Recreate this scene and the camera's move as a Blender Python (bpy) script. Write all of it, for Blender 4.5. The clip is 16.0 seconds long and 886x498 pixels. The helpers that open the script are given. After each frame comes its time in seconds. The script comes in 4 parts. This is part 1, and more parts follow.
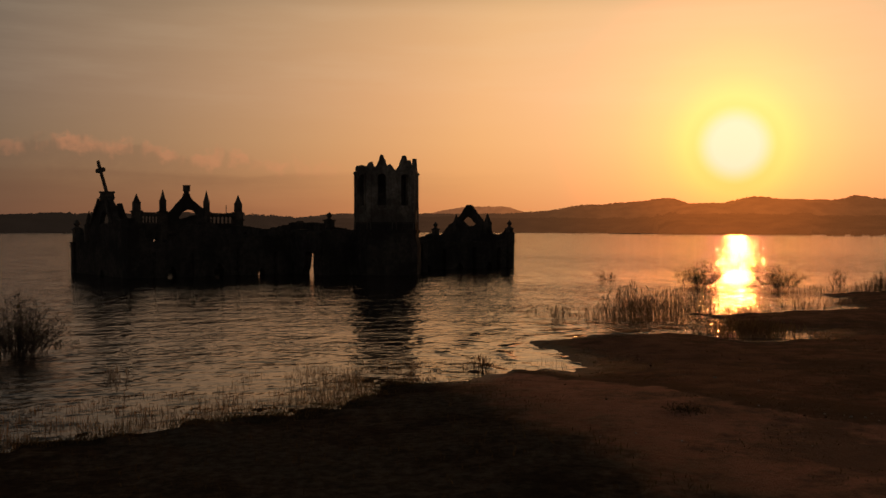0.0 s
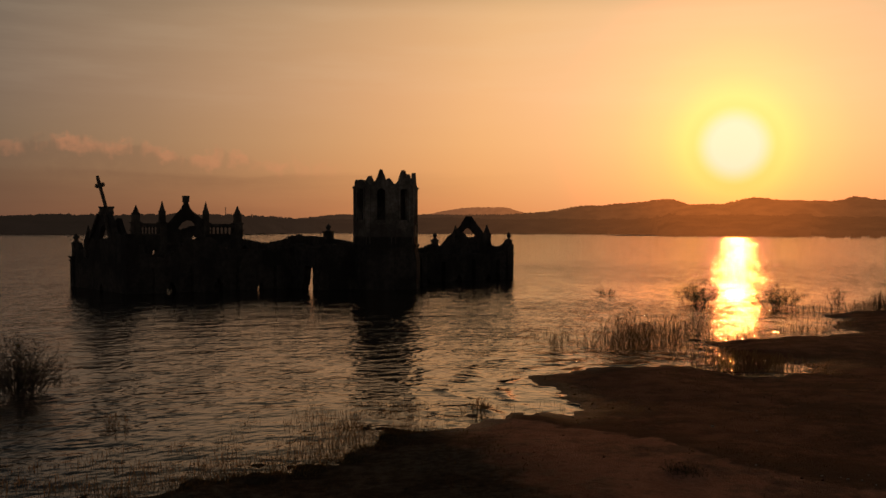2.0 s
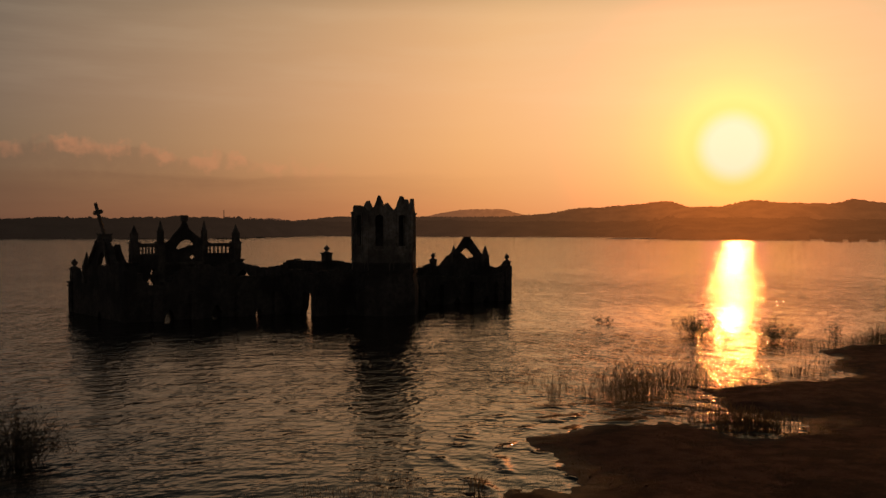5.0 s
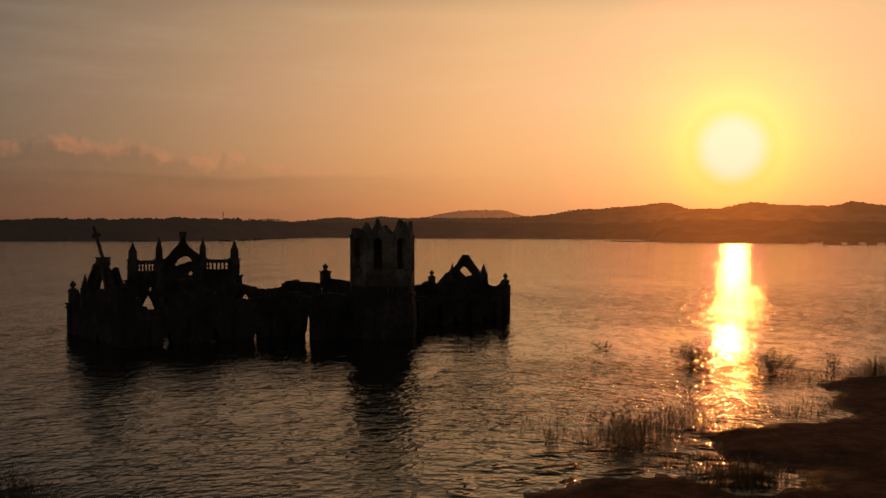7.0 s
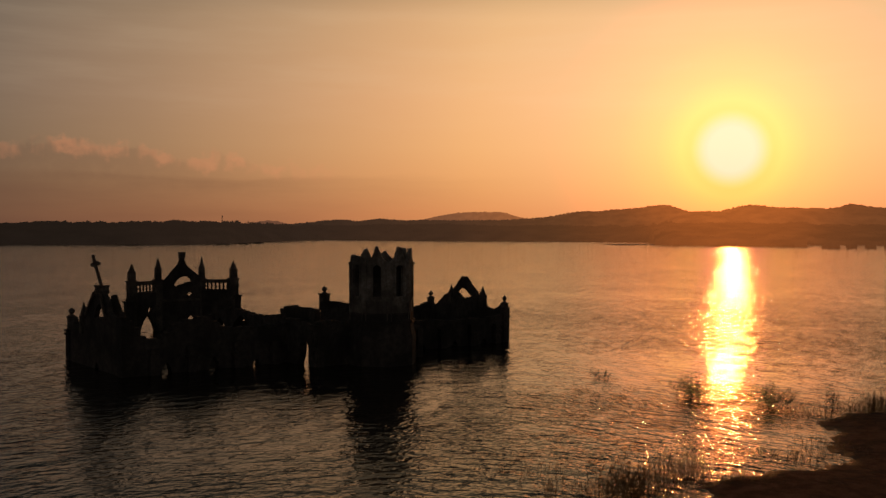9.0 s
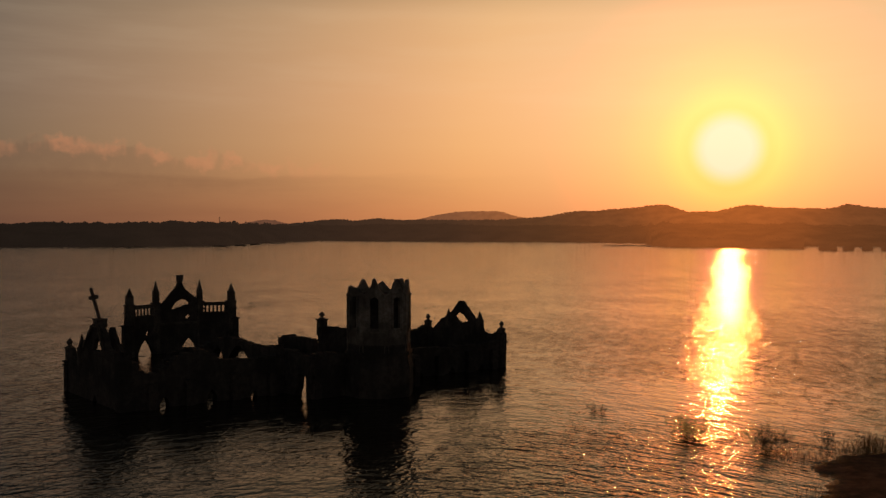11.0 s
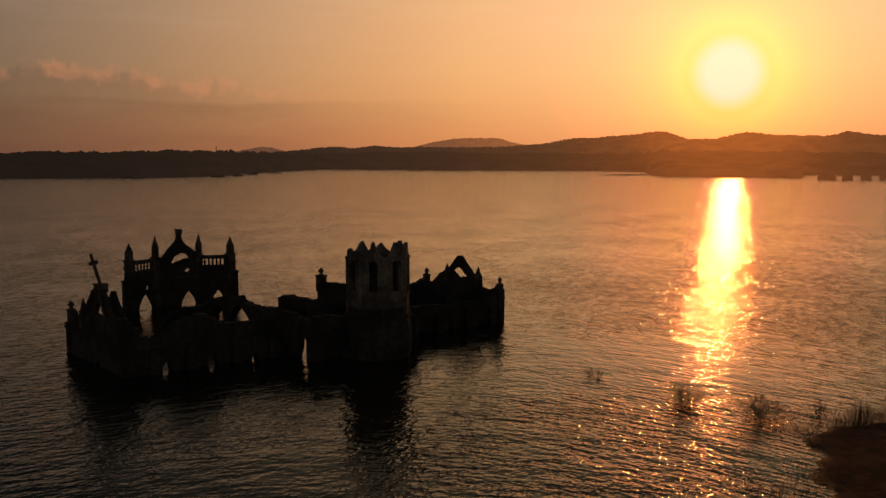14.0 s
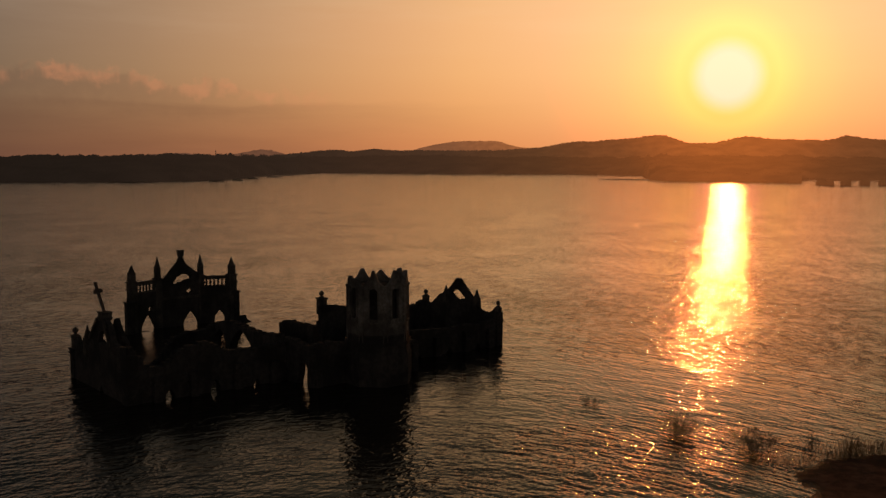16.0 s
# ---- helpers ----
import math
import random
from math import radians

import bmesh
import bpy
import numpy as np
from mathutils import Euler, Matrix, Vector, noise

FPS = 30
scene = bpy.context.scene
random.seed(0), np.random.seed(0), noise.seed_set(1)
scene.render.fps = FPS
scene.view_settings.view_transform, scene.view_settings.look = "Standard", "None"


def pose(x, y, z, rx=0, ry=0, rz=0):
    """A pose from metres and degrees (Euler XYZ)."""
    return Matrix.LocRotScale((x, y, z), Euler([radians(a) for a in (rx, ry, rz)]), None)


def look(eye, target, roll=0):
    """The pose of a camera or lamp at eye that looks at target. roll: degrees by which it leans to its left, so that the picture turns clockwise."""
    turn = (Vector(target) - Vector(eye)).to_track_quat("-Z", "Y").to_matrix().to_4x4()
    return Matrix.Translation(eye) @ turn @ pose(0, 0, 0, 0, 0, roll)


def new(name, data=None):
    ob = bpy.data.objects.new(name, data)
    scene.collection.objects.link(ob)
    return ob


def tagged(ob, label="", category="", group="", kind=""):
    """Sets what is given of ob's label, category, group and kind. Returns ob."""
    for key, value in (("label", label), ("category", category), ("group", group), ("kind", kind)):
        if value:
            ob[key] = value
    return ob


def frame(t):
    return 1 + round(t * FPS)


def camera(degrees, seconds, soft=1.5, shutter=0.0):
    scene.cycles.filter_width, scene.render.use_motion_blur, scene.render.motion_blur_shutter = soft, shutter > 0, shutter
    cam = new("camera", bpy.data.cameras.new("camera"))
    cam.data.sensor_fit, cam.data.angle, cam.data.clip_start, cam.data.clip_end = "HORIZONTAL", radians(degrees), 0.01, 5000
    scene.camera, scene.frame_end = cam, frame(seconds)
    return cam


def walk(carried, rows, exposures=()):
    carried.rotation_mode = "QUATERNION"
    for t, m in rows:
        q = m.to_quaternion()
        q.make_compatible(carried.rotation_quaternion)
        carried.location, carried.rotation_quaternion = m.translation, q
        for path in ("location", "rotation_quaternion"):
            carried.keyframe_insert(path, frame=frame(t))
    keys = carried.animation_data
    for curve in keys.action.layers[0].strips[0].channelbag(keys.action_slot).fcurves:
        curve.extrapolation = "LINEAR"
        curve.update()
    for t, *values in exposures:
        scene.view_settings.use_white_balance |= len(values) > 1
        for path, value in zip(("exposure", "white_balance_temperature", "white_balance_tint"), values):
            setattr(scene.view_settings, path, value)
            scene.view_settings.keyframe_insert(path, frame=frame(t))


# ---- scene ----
cam = camera(50.0, 16.0, soft=1.5)
PATH = [
    (0, (0.044, 0.156, 3.706), (0.035, 2.155, 3.666), 0.2),
    (0.5, (0.027, 0.141, 3.995), (0.018, 2.141, 3.956), 0.2),
    (1, (0.049, 0.121, 4.274), (0.041, 2.12, 4.235), 0.2),
    (1.5, (0.046, 0.136, 4.541), (0.038, 2.135, 4.503), 0.2),
    (2, (0.068, 0.131, 4.857), (0.06, 2.131, 4.818), 0.2),
    (2.5, (0.076, 0.156, 5.15), (0.068, 2.155, 5.113), 0.2),
    (3, (0.087, 0.129, 5.462), (0.08, 2.129, 5.425), 0.2),
    (3.5, (0.103, 0.114, 5.815), (0.096, 2.114, 5.778), 0.2),
    (4, (0.08, 0.112, 6.174), (0.074, 2.112, 6.137), 0.2),
    (6.5, (0.108, 0.15, 8.196), (0.104, 2.15, 8.162), 0.2),
    (7, (0.128, 0.144, 8.747), (0.125, 2.143, 8.712), 0.3),
    (7.5, (0.126, 0.168, 9.217), (0.123, 2.168, 9.183), 0.3),
    (8, (0.124, 0.117, 9.719), (0.121, 2.116, 9.686), 0.2),
    (8.5, (0.128, 0.136, 10.262), (0.126, 2.136, 10.229), 0.2),
    (9, (0.114, 0.185, 10.873), (0.113, 2.185, 10.841), 0.3),
    (10.9, (0.12, -0.01, 13.49), (0.124, 1.99, 13.457), 0.3),
    (11.3, (0.121, -0.05, 14.03), (0.126, 1.95, 13.978), 0.3),
    (11.5, (0.121, -0.068, 14.28), (0.126, 1.931, 14.216), 0.3),
    (12, (0.13, -0.082, 14.752), (0.135, 1.916, 14.657), 0.3),
    (12.5, (0.1, -0.052, 15.2), (0.106, 1.944, 15.069), 0.3),
    (13, (0.118, -0.068, 15.688), (0.125, 1.925, 15.517), 0.2),
    (13.5, (0.063, -0.02, 16.13), (0.072, 1.971, 15.941), 0.2),
    (14, (0.072, -0.027, 16.672), (0.081, 1.964, 16.483), 0.2),
    (14.5, (0.062, -0.023, 17.188), (0.071, 1.968, 16.999), 0.2),
    (15, (0.068, -0.091, 17.793), (0.078, 1.9, 17.605), 0.3),
    (15.5, (0.048, -0.372, 18.41), (0.059, 1.619, 18.224), 0.3),
    (16, (0.051, -1.01, 18.938), (0.062, 0.981, 18.754), 0.3),
]
walk(cam, [(t, look(eye, target, roll)) for t, eye, target, roll in PATH])

from mathutils.geometry import delaunay_2d_cdt

# ---- light: a low sun in haze over the far shore ----
SUN_AZ, SUN_EL = radians(16.8), radians(4.95)
SUN = Vector((math.sin(SUN_AZ) * math.cos(SUN_EL), math.cos(SUN_AZ) * math.cos(SUN_EL), math.sin(SUN_EL)))


def rgb(r, g, b):
    """Linear colour from 0-255 display values."""
    def lin(c):
        c = c / 255
        return c / 12.92 if c <= 0.04045 else ((c + 0.055) / 1.055) ** 2.4
    return (lin(r), lin(g), lin(b), 1.0)


class Nodes:
    """Short hand for a node tree."""
    def __init__(self, tree):
        self.tree = tree
        tree.nodes.clear()

    def add(self, kind, operation=""):
        node = self.tree.nodes.new(kind)
        if operation:
            node.operation = operation
        return node

    def link(self, a, b):
        self.tree.links.new(a, b)

    def math(self, op, a, b=None, clamp=False):
        n = self.add("ShaderNodeMath", op)
        n.use_clamp = clamp
        for i, v in enumerate((a, b)):
            if v is None:
                continue
            if isinstance(v, (int, float)):
                n.inputs[i].default_value = v
            else:
                self.link(v, n.inputs[i])
        return n.outputs[0]

    def ramp(self, fac, stops, interpolation="LINEAR"):
        n = self.add("ShaderNodeValToRGB")
        n.color_ramp.interpolation = interpolation
        e = n.color_ramp.elements
        while len(e) < len(stops):
            e.new(0.5)
        for el, (p, c) in zip(e, stops):
            el.position = p
            el.color = c if len(c) == 4 else (*c, 1.0)
        self.link(fac, n.inputs[0])
        return n.outputs[0]

    def span(self, v, a, b, c=0.0, d=1.0, smooth=True):
        n = self.add("ShaderNodeMapRange")
        n.interpolation_type = "SMOOTHSTEP" if smooth else "LINEAR"
        self.link(v, n.inputs[0])
        for i, val in enumerate((a, b, c, d)):
            n.inputs[i + 1].default_value = val
        return n.outputs[0]

    def mix(self, fac, a, b, blend="MIX"):
        n = self.add("ShaderNodeMix")
        n.data_type, n.blend_type = "RGBA", blend
        for sock, v in ((n.inputs[0], fac), (n.inputs[6], a), (n.inputs[7], b)):
            if isinstance(v, (int, float)):
                sock.default_value = v
            elif isinstance(v, (tuple, list)):
                sock.default_value = v if len(v) == 4 else (*v, 1.0)
            else:
                self.link(v, sock)
        return n.outputs[2]

    def noise(self, vector, scale, detail=4.0, rough=0.55):
        n = self.add("ShaderNodeTexNoise")
        n.inputs["Scale"].default_value, n.inputs["Detail"].default_value, n.inputs["Roughness"].default_value = scale, detail, rough
        if vector is not None:
            self.link(vector, n.inputs["Vector"])
        return n.outputs[0]


def wide_vec(k, az, z, across, upward, seed):
    """Sky coordinates for clouds: turns and heights stretched by the factors given."""
    n = k.add("ShaderNodeCombineXYZ")
    k.link(k.math("MULTIPLY", az, across), n.inputs[0])
    k.link(k.math("MULTIPLY", z, upward), n.inputs[1])
    n.inputs[2].default_value = seed
    return n.outputs[0]


def make_world():
    world = bpy.data.worlds.new("dusk_sky")
    world.use_nodes = True
    scene.world = world
    k = Nodes(world.node_tree)
    out = k.add("ShaderNodeOutputWorld")
    coord = k.add("ShaderNodeTexCoord").outputs["Generated"]
    unit = k.add("ShaderNodeVectorMath", "NORMALIZE")
    k.link(coord, unit.inputs[0])
    dot = k.add("ShaderNodeVectorMath", "DOT_PRODUCT")
    k.link(unit.outputs[0], dot.inputs[0])
    dot.inputs[1].default_value = SUN
    away = k.math("ARCCOSINE", k.math("MINIMUM", dot.outputs["Value"], 0.9999999))
    away = k.math("DIVIDE", away, math.pi)  # 0 at the sun, 1 opposite
    xyz = k.add("ShaderNodeSeparateXYZ")
    k.link(unit.outputs[0], xyz.inputs[0])
    x, y, z = xyz.outputs
    d = 1 / 180
    glow = k.ramp(away, [
        (0.0, rgb(255, 194, 122)), (1.5 * d, rgb(255, 194, 122)), (2.0 * d, rgb(255, 221, 130)), (2.45 * d, rgb(255, 236, 137)), (3.1 * d, rgb(255, 225, 137)), (4.2 * d, rgb(255, 210, 138)), (6.5 * d, rgb(255, 196, 137)), (10 * d, rgb(250, 189, 134)),
        (15 * d, rgb(241, 181, 125)), (20 * d, rgb(223, 167, 118)), (27 * d, rgb(193, 148, 109)), (34 * d, rgb(162, 128, 99)),
        (44 * d, rgb(117, 100, 86)), (60 * d, rgb(90, 82, 76)), (85 * d, rgb(92, 85, 81)), (120 * d, rgb(118, 109, 104)), (1.0, rgb(118, 109, 106))])
    low = k.ramp(z, [
        (0.0, (0.84, 0.56, 0.46)), (0.02, (0.88, 0.64, 0.51)), (0.05, (0.93, 0.79, 0.65)), (0.09, (0.98, 0.93, 0.84)), (0.14, (1.0, 1.0, 1.0)), (0.22, (0.93, 1.01, 1.05)), (0.29, (0.36, 0.48, 0.56)), (0.38, (0.21, 0.285, 0.35)),
        (0.52, (0.195, 0.265, 0.335)), (1.0, (0.19, 0.25, 0.33))])
    sky = k.mix(1.0, glow, low, "MULTIPLY")
    # soft evening clouds low over the left shore
    az = k.math("ARCTAN2", x, y)
    streaks = k.span(k.noise(wide_vec(k, az, z, 5.0, 42.0, 0.0), 1.0, 4.0, 0.6), 0.35, 0.75)
    # a sinking row of soft billows, each lit on its upper right, over a darker bank
    line = k.math("MINIMUM", k.math("ADD", k.math("MULTIPLY", k.math("ADD", az, 0.19), -0.085), 0.072), 0.086)
    heap = k.noise(wide_vec(k, az, z, 26.0, 30.0, 4.7), 1.0, 3.0, 0.55)
    fray = k.noise(wide_vec(k, az, z, 95.0, 120.0, 2.1), 1.0, 4.0, 0.6)
    billow = k.math("ADD", k.math("MULTIPLY", k.math("SUBTRACT", heap, 0.5), 0.036), k.math("MULTIPLY", k.math("SUBTRACT", fray, 0.5), 0.022))
    over = k.math("SUBTRACT", k.math("SUBTRACT", z, line), billow)
    side = k.math("MULTIPLY", k.span(az, -0.50, -0.38), k.span(az, -0.20, -0.06, 1.0, 0.0))
    under = k.math("MULTIPLY", k.math("MULTIPLY", k.span(over, -0.045, -0.012), k.span(over, -0.006, 0.004, 1.0, 0.0)), k.span(az, -0.36, -0.10, 1.0, 0.0))
    sky = k.mix(k.math("MULTIPLY", under, 0.24), sky, rgb(96, 70, 58))
    rim = k.math("MULTIPLY", k.span(over, -0.016, -0.004), k.span(over, -0.003, 0.006, 1.0, 0.0))
    sky = k.mix(k.math("MULTIPLY", k.math("MULTIPLY", k.span(k.noise(wide_vec(k, az, z, 62.0, 26.0, 7.3), 1.0, 2.0, 0.5), 0.34, 0.64), rim), k.math("MULTIPLY", side, 0.34)), sky, rgb(220, 142, 100))
    low_edge = k.math("ADD", z, k.math("MULTIPLY", k.math("SUBTRACT", streaks, 0.5), 0.012))
    bank = k.math("MULTIPLY", k.span(low_edge, 0.050, 0.061, 1.0, 0.0), k.span(az, 0.16, -0.30, 0.0, 1.0))
    sky = k.mix(k.math("MULTIPLY", bank, k.math("ADD", k.math("MULTIPLY", streaks, 0.16), 0.20)), sky, rgb(96, 62, 50))
    high = k.math("MULTIPLY", streaks, k.span(z, 0.08, 0.16))
    sky = k.mix(k.math("MULTIPLY", high, 0.045), sky, (1.0, 0.72, 0.46, 1.0), "SCREEN")
    # all round, the sky dulls upwards with the distance from the sun
    dull = k.math("MULTIPLY", k.span(away, 20.0 * d, 46.0 * d), k.span(z, 0.19, 0.31))
    sky = k.mix(k.math("MULTIPLY", dull, 0.72), sky, (0.004, 0.008, 0.010, 1.0))
    haze = k.add("ShaderNodeBackground")
    k.link(sky, haze.inputs[0])
    haze.inputs[1].default_value = 1.0
    disc = k.add("ShaderNodeBackground")
    disc.inputs[0].default_value = (1.0, 0.21, 0.28, 1.0)
    k.link(k.span(away, 1.15 * d, 2.38 * d, 1.4, 0.0), disc.inputs[1])
    ember = k.add("ShaderNodeBackground")
    ember.inputs[0].default_value = (1.0, 0.06, 0.0, 1.0)
    k.link(k.span(away, 1.5 * d, 11.0 * d, 1.1, 0.0), ember.inputs[1])
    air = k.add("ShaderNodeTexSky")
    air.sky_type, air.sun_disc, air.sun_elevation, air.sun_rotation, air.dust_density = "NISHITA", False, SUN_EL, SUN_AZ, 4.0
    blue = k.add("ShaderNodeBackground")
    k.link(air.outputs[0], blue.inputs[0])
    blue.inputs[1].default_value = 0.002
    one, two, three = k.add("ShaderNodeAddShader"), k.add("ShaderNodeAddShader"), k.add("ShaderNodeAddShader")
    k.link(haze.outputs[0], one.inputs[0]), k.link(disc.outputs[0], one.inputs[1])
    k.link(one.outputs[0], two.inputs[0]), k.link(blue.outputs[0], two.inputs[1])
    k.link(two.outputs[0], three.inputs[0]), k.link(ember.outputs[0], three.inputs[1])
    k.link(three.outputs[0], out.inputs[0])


make_world()
sun = new("sun", bpy.data.lights.new("sun", "SUN"))
sun.data.energy, sun.data.angle, sun.data.color = 0.17, radians(1.0), (1.0, 0.30, 0.06)
sun.matrix_world = look(SUN * 300, (0, 0, 0))


# ---- materials ----
def material(name):
    m = bpy.data.materials.new(name)
    m.use_nodes = True
    k = Nodes(m.node_tree)
    out = k.add("ShaderNodeOutputMaterial")
    b = k.add("ShaderNodeBsdfPrincipled")
    k.link(b.outputs[0], out.inputs[0])
    return m, k, b, out


def place(k):
    return k.add("ShaderNodeNewGeometry").outputs["Position"]


def bump(k, height, strength, distance):
    n = k.add("ShaderNodeBump")
    n.inputs["Strength"].default_value, n.inputs["Distance"].default_value = strength, distance
    k.link(height, n.inputs["Height"])
    return n.outputs[0]


def masonry(name, dark, light, stain, grain=3.0):
    m, k, b, out = material(name)
    pos = place(k)
    big, small = k.noise(pos, 0.35, 5.0), k.noise(pos, grain, 6.0, 0.65)
    drip = k.add("ShaderNodeMapping")
    drip.inputs["Scale"].default_value = (1.3, 1.3, 0.30)
    k.link(pos, drip.inputs[0])
    runs = k.noise(drip.outputs[0], 1.0, 4.0)
    col = k.mix(k.span(small, 0.3, 0.7), dark, light)
    col = k.mix(k.span(big, 0.42, 0.62, 0.0, 0.75), col, stain)
    col = k.mix(k.span(runs, 0.46, 0.70, 0.0, 0.5), col, stain)
    k.link(col, b.inputs["Base Color"])
    b.inputs["Roughness"].default_value = 0.93
    b.inputs["Specular IOR Level"].default_value = 0.15
    k.link(bump(k, small, 0.6, 0.05), b.inputs["Normal"])
    return m


M_STONE = masonry("blackened_laterite", (0.056, 0.047, 0.040), (0.112, 0.093, 0.078), (0.032, 0.028, 0.025))
M_PLASTER = masonry("weathered_lime_plaster", (0.20, 0.168, 0.132), (0.37, 0.32, 0.26), (0.065, 0.056, 0.047), 4.0)
M_TRIM = masonry("mouldy_plaster_trim", (0.09, 0.074, 0.058), (0.19, 0.16, 0.13), (0.036, 0.031, 0.026), 5.0)


def soil():
    m, k, b, out = material("damp_bank_soil")
    pos = place(k)
    mid, small = k.noise(pos, 1.3, 5.0), k.noise(pos, 14.0, 6.0, 0.7)
    col = k.mix(k.span(mid, 0.35, 0.65), (0.38, 0.145, 0.090), (0.58, 0.25, 0.158))
    col = k.mix(k.span(small, 0.4, 0.7, 0.0, 0.6), col, (0.58, 0.29, 0.19))
    clot = k.noise(pos, 3.2, 6.0, 0.72)  # scuffs and hoof-trodden hollows
    col = k.mix(k.span(clot, 0.50, 0.68, 0.0, 0.55), col, (0.12, 0.058, 0.038))
    sod = k.add("ShaderNodeVectorMath", "DOT_PRODUCT")  # turf grows on the flank towards the open lake
    k.link(pos, sod.inputs[0])
    sod.inputs[1].default_value = (-0.95, -0.32, 0.0)
    edge = k.math("ADD", sod.outputs["Value"], k.math("MULTIPLY", k.math("SUBTRACT", mid, 0.5), 4.0))
    turf = k.span(edge, -8.8, -6.6)
    col = k.mix(turf, col, k.mix(k.span(k.noise(pos, 5.0, 5.0, 0.7), 0.35, 0.65), (0.085, 0.067, 0.047), (0.19, 0.150, 0.106)))
    up = k.add("ShaderNodeSeparateXYZ")
    k.link(pos, up.inputs[0])
    drift = k.math("ADD", k.math("MULTIPLY", up.outputs[0], 0.69), k.math("MULTIPLY", up.outputs[1], 0.72))  # the low bank past the drift line is trodden dark
    drift = k.math("SUBTRACT", drift, k.span(up.outputs[0], 4.5, 6.0, 18.6, 17.4))
    drift = k.math("ADD", drift, k.math("MULTIPLY", k.math("SUBTRACT", k.noise(pos, 0.8, 6.0, 0.7), 0.5), 2.2))
    trodden = k.span(drift, -0.10, 0.30)
    col = k.mix(k.math("MULTIPLY", trodden, 0.75), col, k.mix(k.span(mid, 0.35, 0.65), (0.080, 0.040, 0.025), (0.21, 0.10, 0.060)))
    rut = k.math("MULTIPLY", trodden, k.span(drift, 0.35, 1.9, 1.0, 0.0))  # peaty wet rut along it
    col = k.mix(k.math("MULTIPLY", rut, 0.7), col, (0.045, 0.028, 0.018))
    # old grass in torn patches, and wet mud along the water
    tuft = k.math("ADD", k.math("MULTIPLY", k.noise(pos, 0.22, 3.0), 0.7), k.math("MULTIPLY", k.noise(pos, 2.2, 5.0, 0.7), 0.3))
    col = k.mix(k.span(tuft, 0.49, 0.58, 0.0, 0.7), col, (0.055, 0.036, 0.024))
    wet = k.span(k.math("ADD", up.outputs[2], k.math("MULTIPLY", k.math("SUBTRACT", mid, 0.5), 0.12)), 0.02, 0.13, 1.0, 0.0)
    col = k.mix(k.math("MULTIPLY", wet, 0.75), col, (0.040, 0.027, 0.018))
    k.link(col, b.inputs["Base Color"])
    k.link(k.math("SUBTRACT", 0.95, k.math("MULTIPLY", wet, 0.4)), b.inputs["Roughness"])
    k.link(k.math("MULTIPLY", k.math("SUBTRACT", 1.0, turf), k.math("SUBTRACT", 0.40, k.math("MULTIPLY", trodden, 0.32))), b.inputs["Specular IOR Level"])
    both = k.math("ADD", k.math("MULTIPLY", mid, 0.6), k.math("MULTIPLY", small, 0.4))
    k.link(bump(k, both, 1.0, 0.12), b.inputs["Normal"])
    return m


# wave trains: noise scale, height in metres, heading in degrees, stretch along the crest, whether it bends round the bank
WAVES = ((0.28, 0.060, -22, 1.9, False), (0.70, 0.045, 8, 1.9, True), (1.8, 0.034, -14, 2.0, True), (2.9, 0.022, 60, 1.6, False), (6.0, 0.010, 15, 1.4, False))


